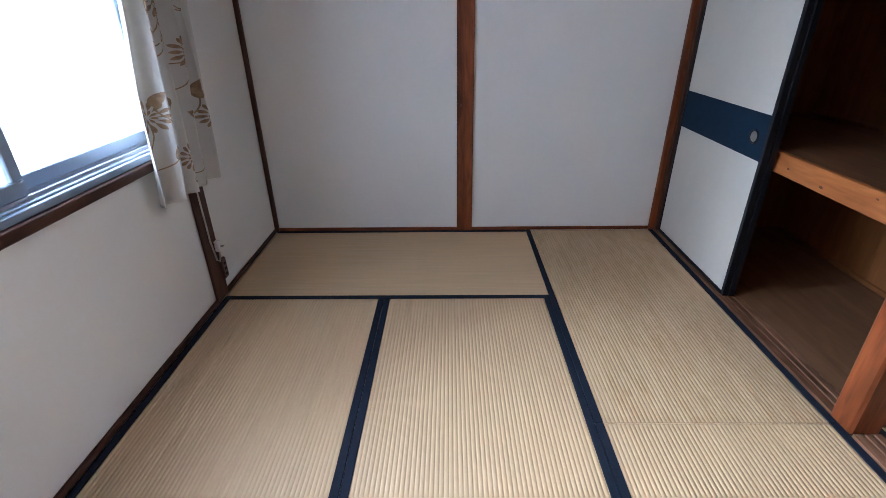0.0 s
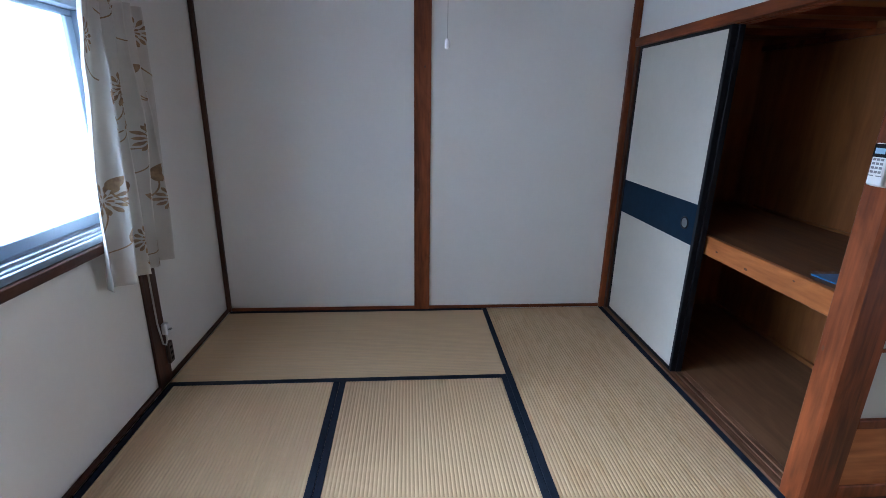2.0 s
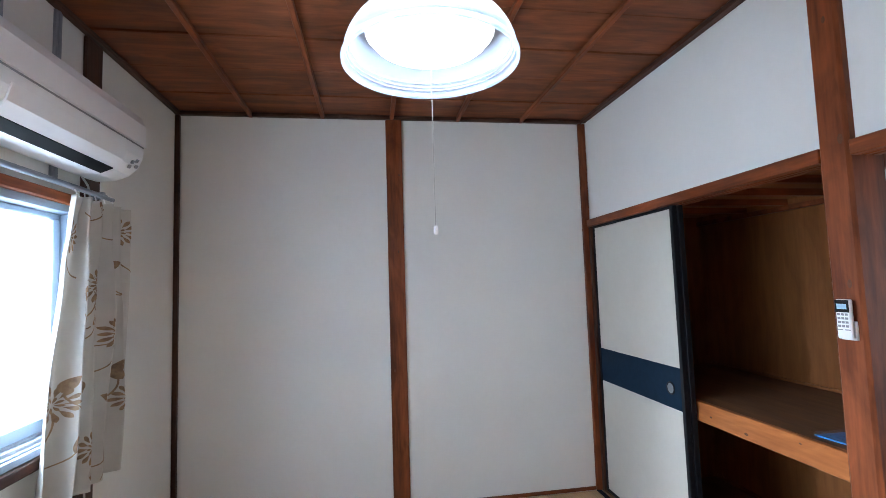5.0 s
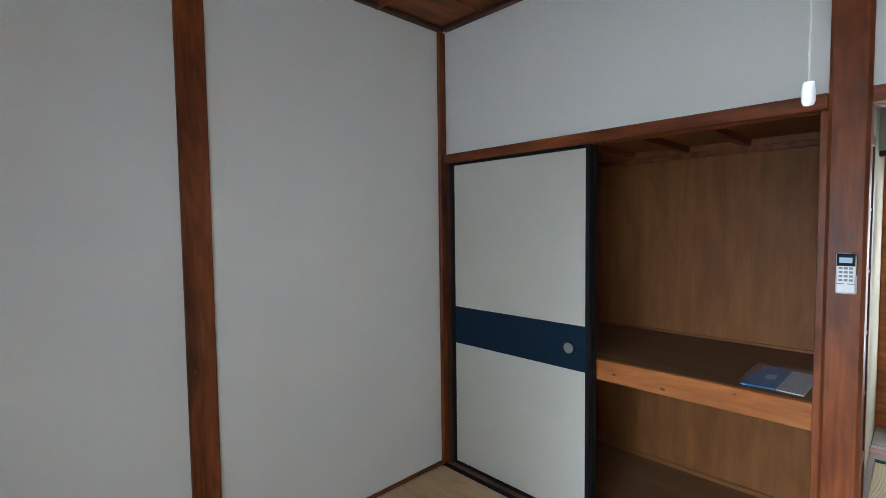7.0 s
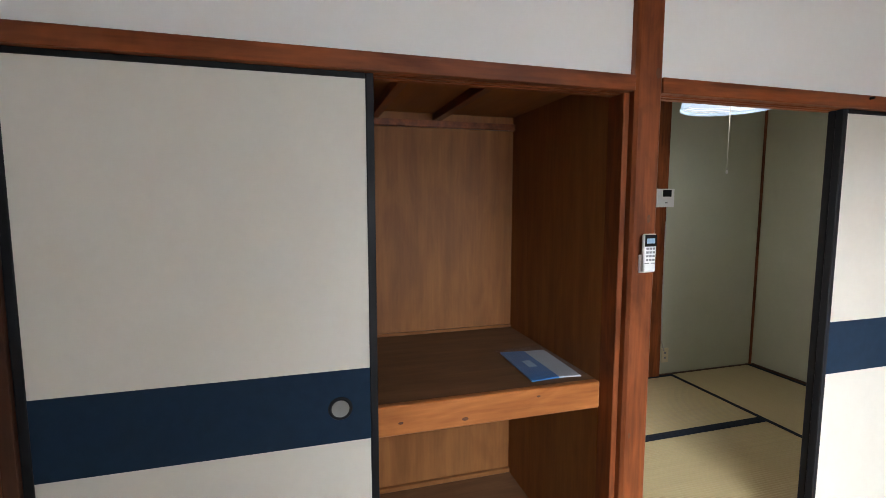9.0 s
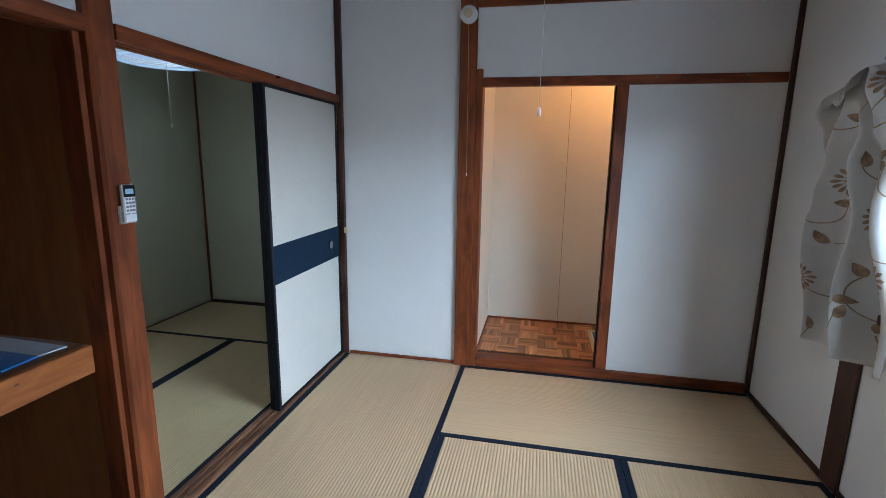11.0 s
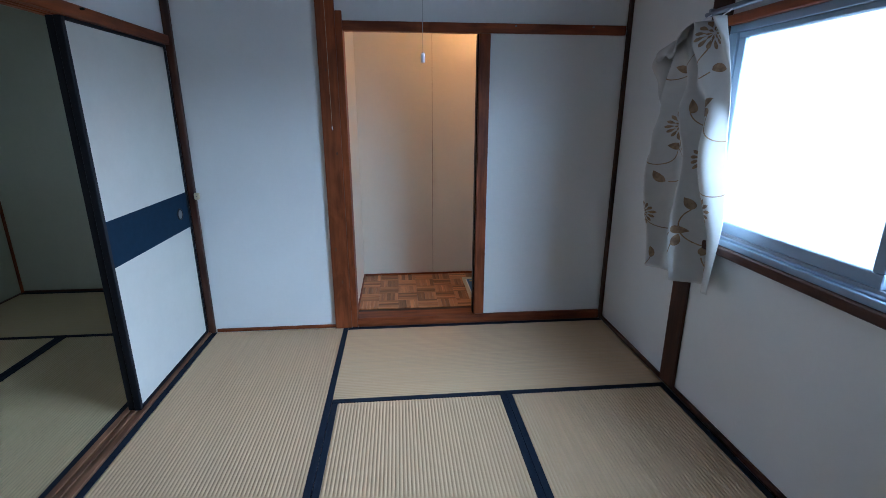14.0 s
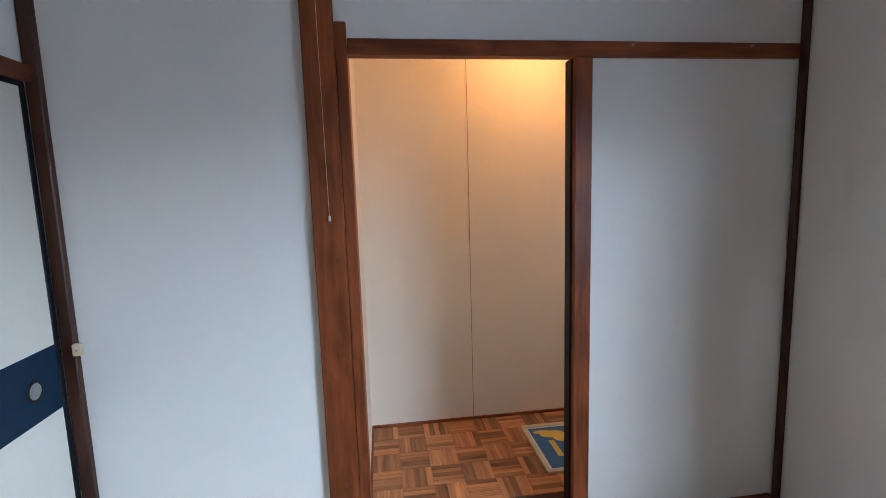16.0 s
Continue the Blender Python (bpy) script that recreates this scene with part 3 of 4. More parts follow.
def along_y(profile, y0, y1, bevel=0.0):
    """An upright (x, z) outline, drawn out along y."""
    bm = bmesh.new()
    a, b = [bm.verts.new((x, y0, z)) for x, z in profile], [bm.verts.new((x, y1, z)) for x, z in profile]
    ends = [bm.faces.new(a), bm.faces.new(b[::-1])]
    for k in range(len(profile)):
        bm.faces.new((a[k], b[k], b[(k + 1) % len(profile)], a[(k + 1) % len(profile)]))
    bmesh.ops.recalc_face_normals(bm, faces=bm.faces)
    if bevel:
        bmesh.ops.bevel(bm, geom=list({e for fc in ends for e in fc.edges}), offset=bevel, segments=3, affect="EDGES", profile=0.5)
    return bm


AY0, AY1 = 1.79, 2.61
part("body", along_y([(0.012, 1.85), (0.012, 2.115), (0.16, 2.12), (0.205, 2.105), (0.222, 2.07), (0.226, 1.97), (0.222, 1.935), (0.205, 1.895), (0.17, 1.862), (0.12, 1.842), (0.05, 1.838)], AY0, AY1, 0.01), PLASTIC, ac)
part("front_panel", along_y([(0.2265, 1.985), (0.223, 2.07), (0.208, 2.106), (0.19, 2.121), (0.196, 2.124), (0.215, 2.112), (0.232, 2.072), (0.2355, 1.985)], AY0 + 0.004, AY1 - 0.004, 0.003), PLASTIC, ac)
part("seam", boxes((0.222, 0.2275, AY0 + 0.01, AY1 - 0.01, 1.978, 1.984)), GREYPRINT, ac)
part("louver", along_y([(0.2245, 1.945), (0.210, 1.900), (0.180, 1.867), (0.184, 1.862), (0.215, 1.896), (0.229, 1.945)], AY0 + 0.07, AY1 - 0.15, 0.0015), PLASTIC, ac)
part("outlet_slot", along_y([(0.178, 1.864), (0.135, 1.846), (0.136, 1.841), (0.180, 1.860)], AY0 + 0.06, AY1 - 0.15), BLACK, ac)
part("side_hatch", boxes((0.06, 0.10, AY1 - 0.004, AY1 + 0.0015, 1.90, 2.06), bevel=0.001), PLASTIC, ac)
for k, (y, z) in enumerate(((AY1 - 0.085, 1.905), (AY1 - 0.06, 1.915), (AY1 - 0.045, 1.895), (AY1 - 0.09, 1.885))):
    part("indicator", along_y([(0.207 + (z - 1.9) * 0.5, z - 0.006), (0.213 + (z - 1.9) * 0.5, z - 0.006), (0.219 + (z - 1.9) * 0.5, z + 0.006), (0.213 + (z - 1.9) * 0.5, z + 0.006)], y, y + 0.016), GREYPRINT, ac)
ac.location.z += 0.014
for y in (1.945, 2.11, 2.40):
    single("mounting_rail", boxes((0.001, 0.012, y - 0.018, y + 0.018, 1.81, H - 0.0272), (0.012, 0.016, y - 0.006, y + 0.006, 1.81, H - 0.0272), bevel=0.001), STEEL,
           "grey metal mounting rail behind the air conditioner", "rail", group="mounting rails")
single("power_cable", tube(bmesh.new(), [(0.03, 2.53, 1.86), (0.03, 2.575, 1.83), (0.024, 2.605, 1.78), (0.021, 2.622, 1.70), (0.021, 2.622, 1.2), (0.021, 2.618, 0.6), (0.021, 2.622, 0.34), (0.024, 2.637, 0.225), (0.028, 2.655, 0.21), (0.03, 2.665, 0.235), (0.03, 2.665, 0.27)], 0.0042), CORD,
       "white power cable running down the dark post", "cable")
plug = thing("power_plug", (0.03, 2.665, 0.27), "white plastic plug hanging on the post", "plug")
part("body", boxes((0.017, 0.045, 2.650, 2.682, 0.265, 0.325), bevel=0.005), PLASTIC, plug)
for dy in (-0.006, 0.006):
    part("prong", boxes((0.045, 0.060, 2.665 + dy, 2.6665 + dy, 0.29, 0.297)), CHROME, plug)
sock = thing("wall_socket", (0.016, 2.69, 0.13), "dark brown wall socket at the foot of the post", "socket")
part("plate", boxes((0.0165, 0.034, 2.660, 2.705, 0.10, 0.215), bevel=0.004), BROWNPLASTIC, sock)
for z in (0.125, 0.155, 0.185):
    part("slot", boxes((0.034, 0.0348, 2.672, 2.693, z - 0.006, z + 0.006)), BLACK, sock)


# ---------------------------------------------------------------- pendant lamps
def pendant(at, radius, tall, hang, knob_drop, label, cord=0.0009):
    x, y, z = at
    t = thing("pendant_lamp", (x, y, z), label, "ceiling lamp", "pendant lamps")
    dome = []
    for k in range(15):
        g = math.pi / 2 * k / 14
        dome.append((0.03 + (radius - 0.03) * math.sin(g) ** 0.9, tall * math.cos(g) ** 1.1))
    skirt = [(radius + 0.002, -0.004), (radius - 0.002, -0.012), (radius - 0.004, -0.004)]
    shade = part("shade", spin(bmesh.new(), dome + skirt, at, 64), SHADE, t, "translucent bluish-white plastic shade")
    shade.visible_shadow = False
    part("rim", spin(bmesh.new(), [(radius - 0.004, -0.013), (radius + 0.004, -0.013), (radius + 0.005, -0.004), (radius - 0.001, 0.0)], at, 64), SHADE, t).visible_shadow = False
    for r, dz in ((radius * 0.92, 0.028), (radius * 0.945, 0.018), (radius * 0.965, 0.009)):
        part("ridge", spin(bmesh.new(), [(r - 0.0015, dz), (r + 0.0015, dz - 0.002), (r + 0.0025, dz + 0.003)], at, 64), PLASTIC, shade)
    for r in (radius * 0.62, radius * 0.44):
        bm = bmesh.new()
        tube(bm, [(x + r * math.cos(0.131 * k), y + r * math.sin(0.131 * k), z + 0.055) for k in range(48)], 0.013, n=10)
        part("ring_tube", bm, TUBE, t, "glowing circular fluorescent tube")
    part("reflector", spin(bmesh.new(), [(0.055, 0.078), (radius * 0.5, 0.082), (radius * 0.72, 0.074), (radius * 0.74, 0.066)], at, 48), PLASTIC, t, "white round reflector")
    part("lamp_base", spin(bmesh.new(), [(0.001, 0.04), (0.055, 0.045), (0.06, 0.075), (0.05, tall - 0.02), (0.001, tall - 0.01)], at, 32), PLASTIC, t)
    part("cap", spin(bmesh.new(), [(0.036, tall - 0.008), (0.034, tall + 0.012), (0.016, tall + 0.03), (0.001, tall + 0.032)], at, 24), PLASTIC, t)
    part("flex", tube(bmesh.new(), [(x, y, z + tall + 0.03), (x + 0.002, y, z + tall + 0.15), (x, y, hang)], 0.004), CORD, t)
    part("pull_cord", tube(bmesh.new(), [(x, y, z + 0.05), (x, y, z - knob_drop * 0.5), (x, y, z - knob_drop)], cord, n=6), CORD, t)
    part("pull_knob", spin(bmesh.new(), [(0.0005, 0.0), (0.0045, -0.001), (0.0055, -0.008), (0.0058, -0.019), (0.0042, -0.023), (0.0005, -0.024)], (x, y, z - knob_drop), 14), PLASTIC, t)
    return t


pendant((1.333, 1.667, 1.974), 0.228, 0.15, H - 0.001, 0.44, "round white pendant lamp, switched on, with pull cord")
pendant((3.60, 0.39, 1.955), 0.262, 0.17, 2.449, 0.37, "round white pendant lamp glowing in the next room", cord=0.002)

# ---------------------------------------------------------------- sliding paper doors and closet
def fusuma(x0, y0, y1, handle_y, label):
    x1, z0, z1 = x0 + 0.029, 0.0125, 1.7415
    t = thing("sliding_paper_door", ((x0 + x1) / 2, (y0 + y1) / 2, z0), label, "sliding door", "sliding paper doors")
    part("frame", boxes((x0, x1, y0, y0 + 0.022, z0, z1), (x0, x1, y1 - 0.022, y1, z0, z1), (x0, x1, y0 + 0.0222, y1 - 0.0222, z0, z0 + 0.02), (x0, x1, y0 + 0.0222, y1 - 0.0222, 1.726, z1), bevel=0.002), LACQUER, t, "black lacquered frame")
    a, b = y0 + 0.0215, y1 - 0.0215
    part("lower_panel", boxes((x0 + 0.004, x1 - 0.004, a, b, z0 + 0.0195, 0.7225)), CREAM, t)
    part("upper_panel", boxes((x0 + 0.004, x1 - 0.004, a, b, 0.9325, 1.7265)), CREAM, t)
    part("band", boxes((x0 + 0.0035, x1 - 0.0035, a, b, 0.723, 0.932)), BAND, t, "navy blue paper band")
    rot = Matrix.Translation((x0 + 0.0035, handle_y, 0.822)) @ Matrix.Rotation(-math.pi / 2, 4, "Y")
    bm = spin(bmesh.new(), [(0.0235, 0.0), (0.027, 0.005), (0.031, 0.005), (0.034, 0.0)], (0, 0, 0), 32)
    bmesh.ops.transform(bm, verts=bm.verts, matrix=rot)
    pull = part("pull", bm, LACQUER, t, "round recessed finger pull")
    bm = spin(bmesh.new(), [(0.0005, 0.0008), (0.018, 0.0008), (0.0245, 0.003)], (0, 0, 0), 32)
    bmesh.ops.transform(bm, verts=bm.verts, matrix=rot)
    part("dish", bm, CHROME, pull)
    return t


fusuma(2.6575, 2.609, 3.460, 2.715, "cream papered sliding door with navy band, before the closet")
fusuma(2.6885 + 0.001, 2.606, 3.446, 2.70, "cream papered sliding door pushed behind its twin, black frame")
fusuma(2.6575, 0.030, 0.872, 0.161, "cream papered sliding door with navy band, pushed open")
fusuma(2.6885 + 0.001, 0.030, 0.866, 0.13, "cream papered sliding door behind its twin, pushed open")

structure("closet_wall_back", boxes((3.49, 3.51, 1.80, 3.53, -0.05, 1.9)), PLY["z"], "brown plywood back wall of the closet")
structure("closet_wall_near", boxes((2.743, 3.489, 1.801, 1.822, -0.05, 1.9)), PLY["z"], "brown plywood side wall of the closet")
structure("closet_wall_far", boxes((2.743, 3.489, 3.50, 3.52, -0.05, 1.9)), PLY["z"], "brown plywood side wall of the closet")
structure("closet_floor", boxes((2.743, 3.489, 1.823, 3.499, -0.05, 0.012)), DUSTY_PLY, "dusty plywood closet floor", "floor")
cl = structure("closet_ceiling", boxes((2.743, 3.489, 1.823, 3.499, 1.80, 1.82)), PLY["x"], "brown plywood closet ceiling on battens", "ceiling")
part("batten", boxes((2.744, 3.488, 2.19, 2.225, 1.765, 1.7995), (2.744, 3.488, 2.475, 2.51, 1.765, 1.7995), (2.744, 3.488, 2.77, 2.805, 1.765, 1.7995), (2.744, 3.488, 3.06, 3.095, 1.765, 1.7995),
                     (3.462, 3.4885, 1.823, 3.499, 1.735, 1.7645), bevel=0.002), WOOD["x"], cl)
structure("closet_trim", boxes((3.470, 3.489, 1.823, 3.499, 0.0125, 0.035), (3.474, 3.489, 1.823, 3.499, 0.776, 0.79), bevel=0.002), PLY["y"], "thin wooden strips along the closet's back", "trim")
shelf = thing("closet_shelf", (3.1, 2.66, 0.70), "plywood closet shelf with a knotty pine front beam", "shelf")
part("board", boxes((2.762, 3.488, 1.8235, 3.4985, 0.757, 0.775)), DUSTY_PLY, shelf)
part("front_beam", boxes((2.732, 2.7615, 1.8235, 3.449, 0.680, 0.776), bevel=0.004), PINE["y"], shelf, "knotty orange pine beam")
for y, z, r in ((2.32, 0.706, 0.008), (2.06, 0.75, 0.005), (2.53, 0.72, 0.006), (2.9, 0.73, 0.008)):
    knot = bmesh.new()
    bmesh.ops.create_circle(knot, cap_ends=True, segments=14, radius=r, matrix=Matrix.Translation((2.7316, y, z)) @ Matrix.Rotation(-math.pi / 2, 4, "Y") @ Matrix.Diagonal((0.75, 1.4, 1, 1)))
    part("knot", knot, KNOT, shelf)

pack = thing("plastic_packet", (2.92, 1.95, 0.776), "clear plastic packet with a blue printed booklet", "packet")


def quad_slab(bm, pts, z0, z1):
    lo, hi = [bm.verts.new((x, y, z0)) for x, y in pts], [bm.verts.new((x, y, z1)) for x, y in pts]
    n = len(pts)
    bm.faces.new(lo[::-1]), bm.faces.new(hi)
    for k in range(n):
        bm.faces.new((lo[k], lo[(k + 1) % n], hi[(k + 1) % n], hi[k]))
    bmesh.ops.recalc_face_normals(bm, faces=bm.faces)
    return bm


part("booklet", quad_slab(bmesh.new(), [(2.79, 2.055), (2.80, 1.945), (3.095, 1.94), (3.105, 2.04)], 0.7765, 0.782), BLUE, pack, "blue booklet cover")
part("cover_label", quad_slab(bmesh.new(), [(2.91, 2.005), (2.915, 1.97), (2.985, 1.97), (2.98, 2.003)], 0.7822, 0.7826), PALEBLUE, pack)
part("sheet", quad_slab(bmesh.new(), [(2.80, 1.943), (2.79, 1.862), (3.09, 1.85), (3.095, 1.938)], 0.7765, 0.781), PALEGREY, pack)
bm = bmesh.new()
rnd = random.Random(5)
g = [[bm.verts.new((2.775 + 0.34 * i / 16, 2.066 - 0.222 * j / 12, 0.7845 + rnd.uniform(0, 0.006) + (0.010 * rnd.random() if i in (0, 1) else 0))) for j in range(13)] for i in range(17)]
for i in range(16):
    for j in range(12):
        bm.faces.new((g[i][j], g[i + 1][j], g[i + 1][j + 1], g[i][j + 1])).smooth = True
bmesh.ops.recalc_face_normals(bm, faces=bm.faces)
part("wrap", bm, WRAP, pack, "crinkled clear plastic wrap")

# remote control on the post
rc = thing("remote_control", (2.62, 1.744, 1.235), "white air conditioner remote in a wall holder on the post", "remote control")
part("holder", boxes((2.622, 2.6315, 1.715, 1.773, 1.172, 1.23), bevel=0.002), PLASTIC, rc)
part("body", boxes((2.606, 2.6215, 1.717, 1.771, 1.176, 1.298), bevel=0.004), PLASTIC, rc)
part("top_cover", boxes((2.6048, 2.6059, 1.719, 1.769, 1.258, 1.296)), BLACK, rc)
part("display", boxes((2.604, 2.6047, 1.727, 1.762, 1.268, 1.284)), PALEBLUE, rc)
for r in range(4):
    for c in range(3):
        part("button", boxes((2.6045, 2.6059, 1.7245 + c * 0.014, 1.735 + c * 0.014, 1.212 + r * 0.012, 1.219 + r * 0.012), bevel=0.0004), GREYPRINT, rc)
for y in (1.720, 1.748):
    part("printed_line", boxes((2.6055, 2.6059, y, y + 0.02, 1.203, 1.206)), GREYPRINT, rc)

rc.scale.y = 0.86

# small fittings by the doorway
box_ = thing("cord_block", (2.60, 0.03, 0.90), "small yellowed plastic block on the door post", "fitting")
part("body", boxes((2.588, 2.618, 0.029, 0.047, 0.885, 0.925), bevel=0.004), OLDPLASTIC, box_)
part("screw", cyl(bmesh.new(), (2.603, 0.0465, 0.905), (2.603, 0.0485, 0.905), 0.003, n=10), CHROME, box_)
disc = thing("round_sensor", (1.79, 0.03, 2.24), "round white glass fitting with a pull string on the post", "wall fitting")
rot = Matrix.Translation((1.79, 0.031, 2.24)) @ Matrix.Rotation(-math.pi / 2, 4, "X")
bm = spin(bmesh.new(), [(0.052, 0.0), (0.052, 0.018), (0.044, 0.03), (0.028, 0.037), (0.001, 0.039)], (0, 0, 0), 32)
bmesh.ops.transform(bm, verts=bm.verts, matrix=rot)
part("cover", bm, PLASTIC, disc)
bm = spin(bmesh.new(), [(0.026, 0.0378), (0.022, 0.041), (0.014, 0.0425), (0.001, 0.043)], (0, 0, 0), 24)
bmesh.ops.transform(bm, verts=bm.verts, matrix=rot)
part("button", bm, OLDPLASTIC, disc)
part("pull_string", tube(bmesh.new(), [(1.79, 0.05, 2.20), (1.788, 0.036, 2.0), (1.784, 0.033, 1.31)], 0.0008, n=6), OLDPLASTIC, disc)
part("bead", spin(bmesh.new(), [(0.0005, 0.011), (0.0035, 0.008), (0.004, 0.0), (0.0035, -0.008), (0.0005, -0.011)], (1.783, 0.037, 1.298), 12), PLASTIC, disc)
for x, z in ((0.70, 1.872), (0.235, 1.872)):
    single("small_hook", cyl(bmesh.new(), (x, 0.016, z), (x, 0.026, z), 0.005, n=10), CHROME, "small metal hook on the wooden header", "hook", group="hooks")
single("small_hook", cyl(bmesh.new(), (2.634, 0.78, 1.779), (2.62, 0.78, 1.779), 0.005, n=10), BLACK, "small dark hook on the wooden lintel", "hook", group="hooks")

# ---------------------------------------------------------------- the next room
structure("next_wall_east", boxes((4.42, 4.5, -0.867, 0.12, -0.1, 2.55), (4.42, 4.5, 0.1201, 1.80, 1.785, 2.55)), GREENWALL, "pale greenish plaster wall of the next room")
structure("next_wall_south", boxes((2.66, 4.5, -0.98, -0.868, -0.1, 2.55)), GREENWALL, "pale greenish plaster wall of the next room")
structure("next_wall_west", boxes((2.66, 2.742, -0.867, -0.101, -0.1, 2.55)), GREENWALL, "pale greenish plaster wall of the next room")
structure("next_wall_north", boxes((2.7425, 4.419, 1.77, 1.80, -0.1, 2.55)), GREENWALL, "pale greenish plaster wall of the next room")
structure("next_wall_over_doors", boxes((2.7425, 2.75, 0.0, 1.769, 1.786, 2.55)), GREENWALL, "pale greenish plaster above the sliding doors")
structure("next_ceiling", boxes((2.66, 4.5, -0.98, 1.80, 2.45, 2.50)), BOARD, "brown board ceiling of the next room", "ceiling")
structure("next_corner_strip", boxes((4.402, 4.4195, -0.8675, -0.850, 0, 2.449), bevel=0.003), WOOD["z"], "brown wooden corner strip", "trim")
structure("next_post", boxes((4.385, 4.45, 0.103, 0.228, 0, 2.449), bevel=0.003), WOOD["z"], "reddish-brown wooden post in the next room", "post")
structure("next_header", boxes((4.39, 4.45, 0.229, 1.769, 1.752, 1.784), bevel=0.003), DARKWOOD["y"], "dark wooden header over the glazed doors", "trim")
structure("next_sill", boxes((4.402, 4.50, -0.87, 1.769, -0.05, 0.004), bevel=0.001), DARKWOOD["y"], "dark wooden sill under the glazed doors", "trim")
structure("next_door_sill", boxes((2.745, 4.40, 1.7405, 1.7695, -0.05, 0.004)), DARKWOOD["x"], "dark wooden sill under the glazed door", "trim")
structure("next_baseboard", boxes((2.76, 4.394, -0.8675, -0.853, 0, 0.015), bevel=0.002), DARKWOOD["x"], "dark skirting strip in the next room", "baseboard")

gd = thing("glazed_door", (4.425, 0.58, 0.005), "wooden sliding door with frosted lattice panes", "door")
GY0, GY1 = 0.231, 0.995
PY0, PY1, PZ0, PZ1 = 0.294, 0.954, 0.385, 1.690
part("stile", boxes((4.41, 4.438, GY0, PY0, 0.005, 1.751), bevel=0.002), WOOD["z"], gd)
part("stile", boxes((4.41, 4.438, PY1, GY1, 0.005, 1.751), bevel=0.002), WOOD["z"], gd)
for z0, z1 in ((PZ1, 1.751), (0.345, PZ0), (0.005, 0.055)):
    part("rail", boxes((4.4105, 4.4375, PY0 + 0.0002, PY1 - 0.0002, z0, z1), bevel=0.002), WOOD["y"], gd)
part("bottom_panel", boxes((4.418, 4.430, PY0 + 0.0002, PY1 - 0.0002, 0.0552, 0.3448)), WOOD["y"], gd, "orange-brown wooden panel")
rows, cols = 6, 4
cw, ch = (PY1 - PY0) / cols, (PZ1 - PZ0) / rows
for r in range(1, rows):
    z = PZ0 + ch * r
    part("glazing_bar", boxes((4.413, 4.434, PY0, PY1, z - 0.005, z + 0.005), bevel=0.001), WOOD["y"], gd)
for c in range(1, cols):
    y = PY0 + cw * c
    part("glazing_bar", boxes((4.4122, 4.4300, y - 0.008, y + 0.008, PZ0, PZ1), bevel=0.001), WOOD["z"], gd)
for r in range(rows):
    for c in range(cols):
        y, z = PY0 + cw * c, PZ0 + ch * r
        part("pane", boxes((4.422, 4.425, y + 0.004, y + cw - 0.004, z + 0.004, z + ch - 0.004)), MILK, gd)

# glazed door on the next room's far side
nd = thing("glazed_door", (3.2, 1.755, 0.005), "wooden sliding door with frosted panes beside the closet", "door")
NX0, NX1 = 2.77, 3.62
part("frame", boxes((NX0, NX0 + 0.045, 1.742, 1.767, 0.005, 1.762), (NX1 - 0.045, NX1, 1.742, 1.767, 0.005, 1.762), (NX0 + 0.0452, NX1 - 0.0452, 1.742, 1.767, 1.715, 1.762),
                     (NX0 + 0.0452, NX1 - 0.0452, 1.742, 1.767, 0.31, 0.345), (NX0 + 0.0452, NX1 - 0.0452, 1.742, 1.767, 0.005, 0.06), bevel=0.002), WOOD["z"], nd)
part("bottom_panel", boxes((NX0 + 0.044, NX1 - 0.044, 1.750, 1.760, 0.0602, 0.3098)), PINE["x"], nd, "tan wooden panel")
nw, nh = (NX1 - NX0 - 0.09) / 3, (1.715 - 0.345) / 5
for r in range(1, 5):
    z = 0.345 + nh * r
    part("glazing_bar", boxes((NX0 + 0.045, NX1 - 0.045, 1.745, 1.764, z - 0.006, z + 0.006), bevel=0.001), WOOD["x"], nd)
for c in range(1, 3):
    x = NX0 + 0.045 + nw * c
    part("glazing_bar", boxes((x - 0.007, x + 0.007, 1.7442, 1.7648, 0.345, 1.715), bevel=0.001), WOOD["z"], nd)
for r in range(5):
    for c in range(3):
        x, z = NX0 + 0.045 + nw * c, 0.345 + nh * r
        part("pane", boxes((x + 0.004, x + nw - 0.004, 1.753, 1.756, z + 0.004, z + nh - 0.004)), MILK, nd)

ic = thing("intercom", (4.40, 0.14, 1.35), "white video intercom with a small dark screen", "intercom")
part("body", boxes((4.362, 4.3845, 0.062, 0.218, 1.355, 1.495), bevel=0.004), PLASTIC, ic)
part("screen", boxes((4.3608, 4.3619, 0.092, 0.172, 1.435, 1.487)), BLACK, ic)
part("button", boxes((4.3605, 4.3619, 0.127, 0.147, 1.385, 1.395)), GREYPRINT, ic)
single("intercom_cable", tube(bmesh.new(), [(4.379, 0.115, 1.354), (4.379, 0.115, 1.2), (4.379, 0.112, 0.6), (4.379, 0.105, 0.3), (4.408, 0.05, 0.2)], 0.006), CORD, "pale cable running down the post", "cable")
so = thing("wall_socket", (4.41, 0.03, 0.16), "pale wall socket low on the plaster wall", "socket")
part("plate", boxes((4.411, 4.4195, 0.0, 0.07, 0.10, 0.22), bevel=0.003), OLDPLASTIC, so)
for z in (0.14, 0.18):
    part("slot", boxes((4.4102, 4.4109, 0.025, 0.045, z - 0.008, z + 0.008)), GREYPRINT, so)

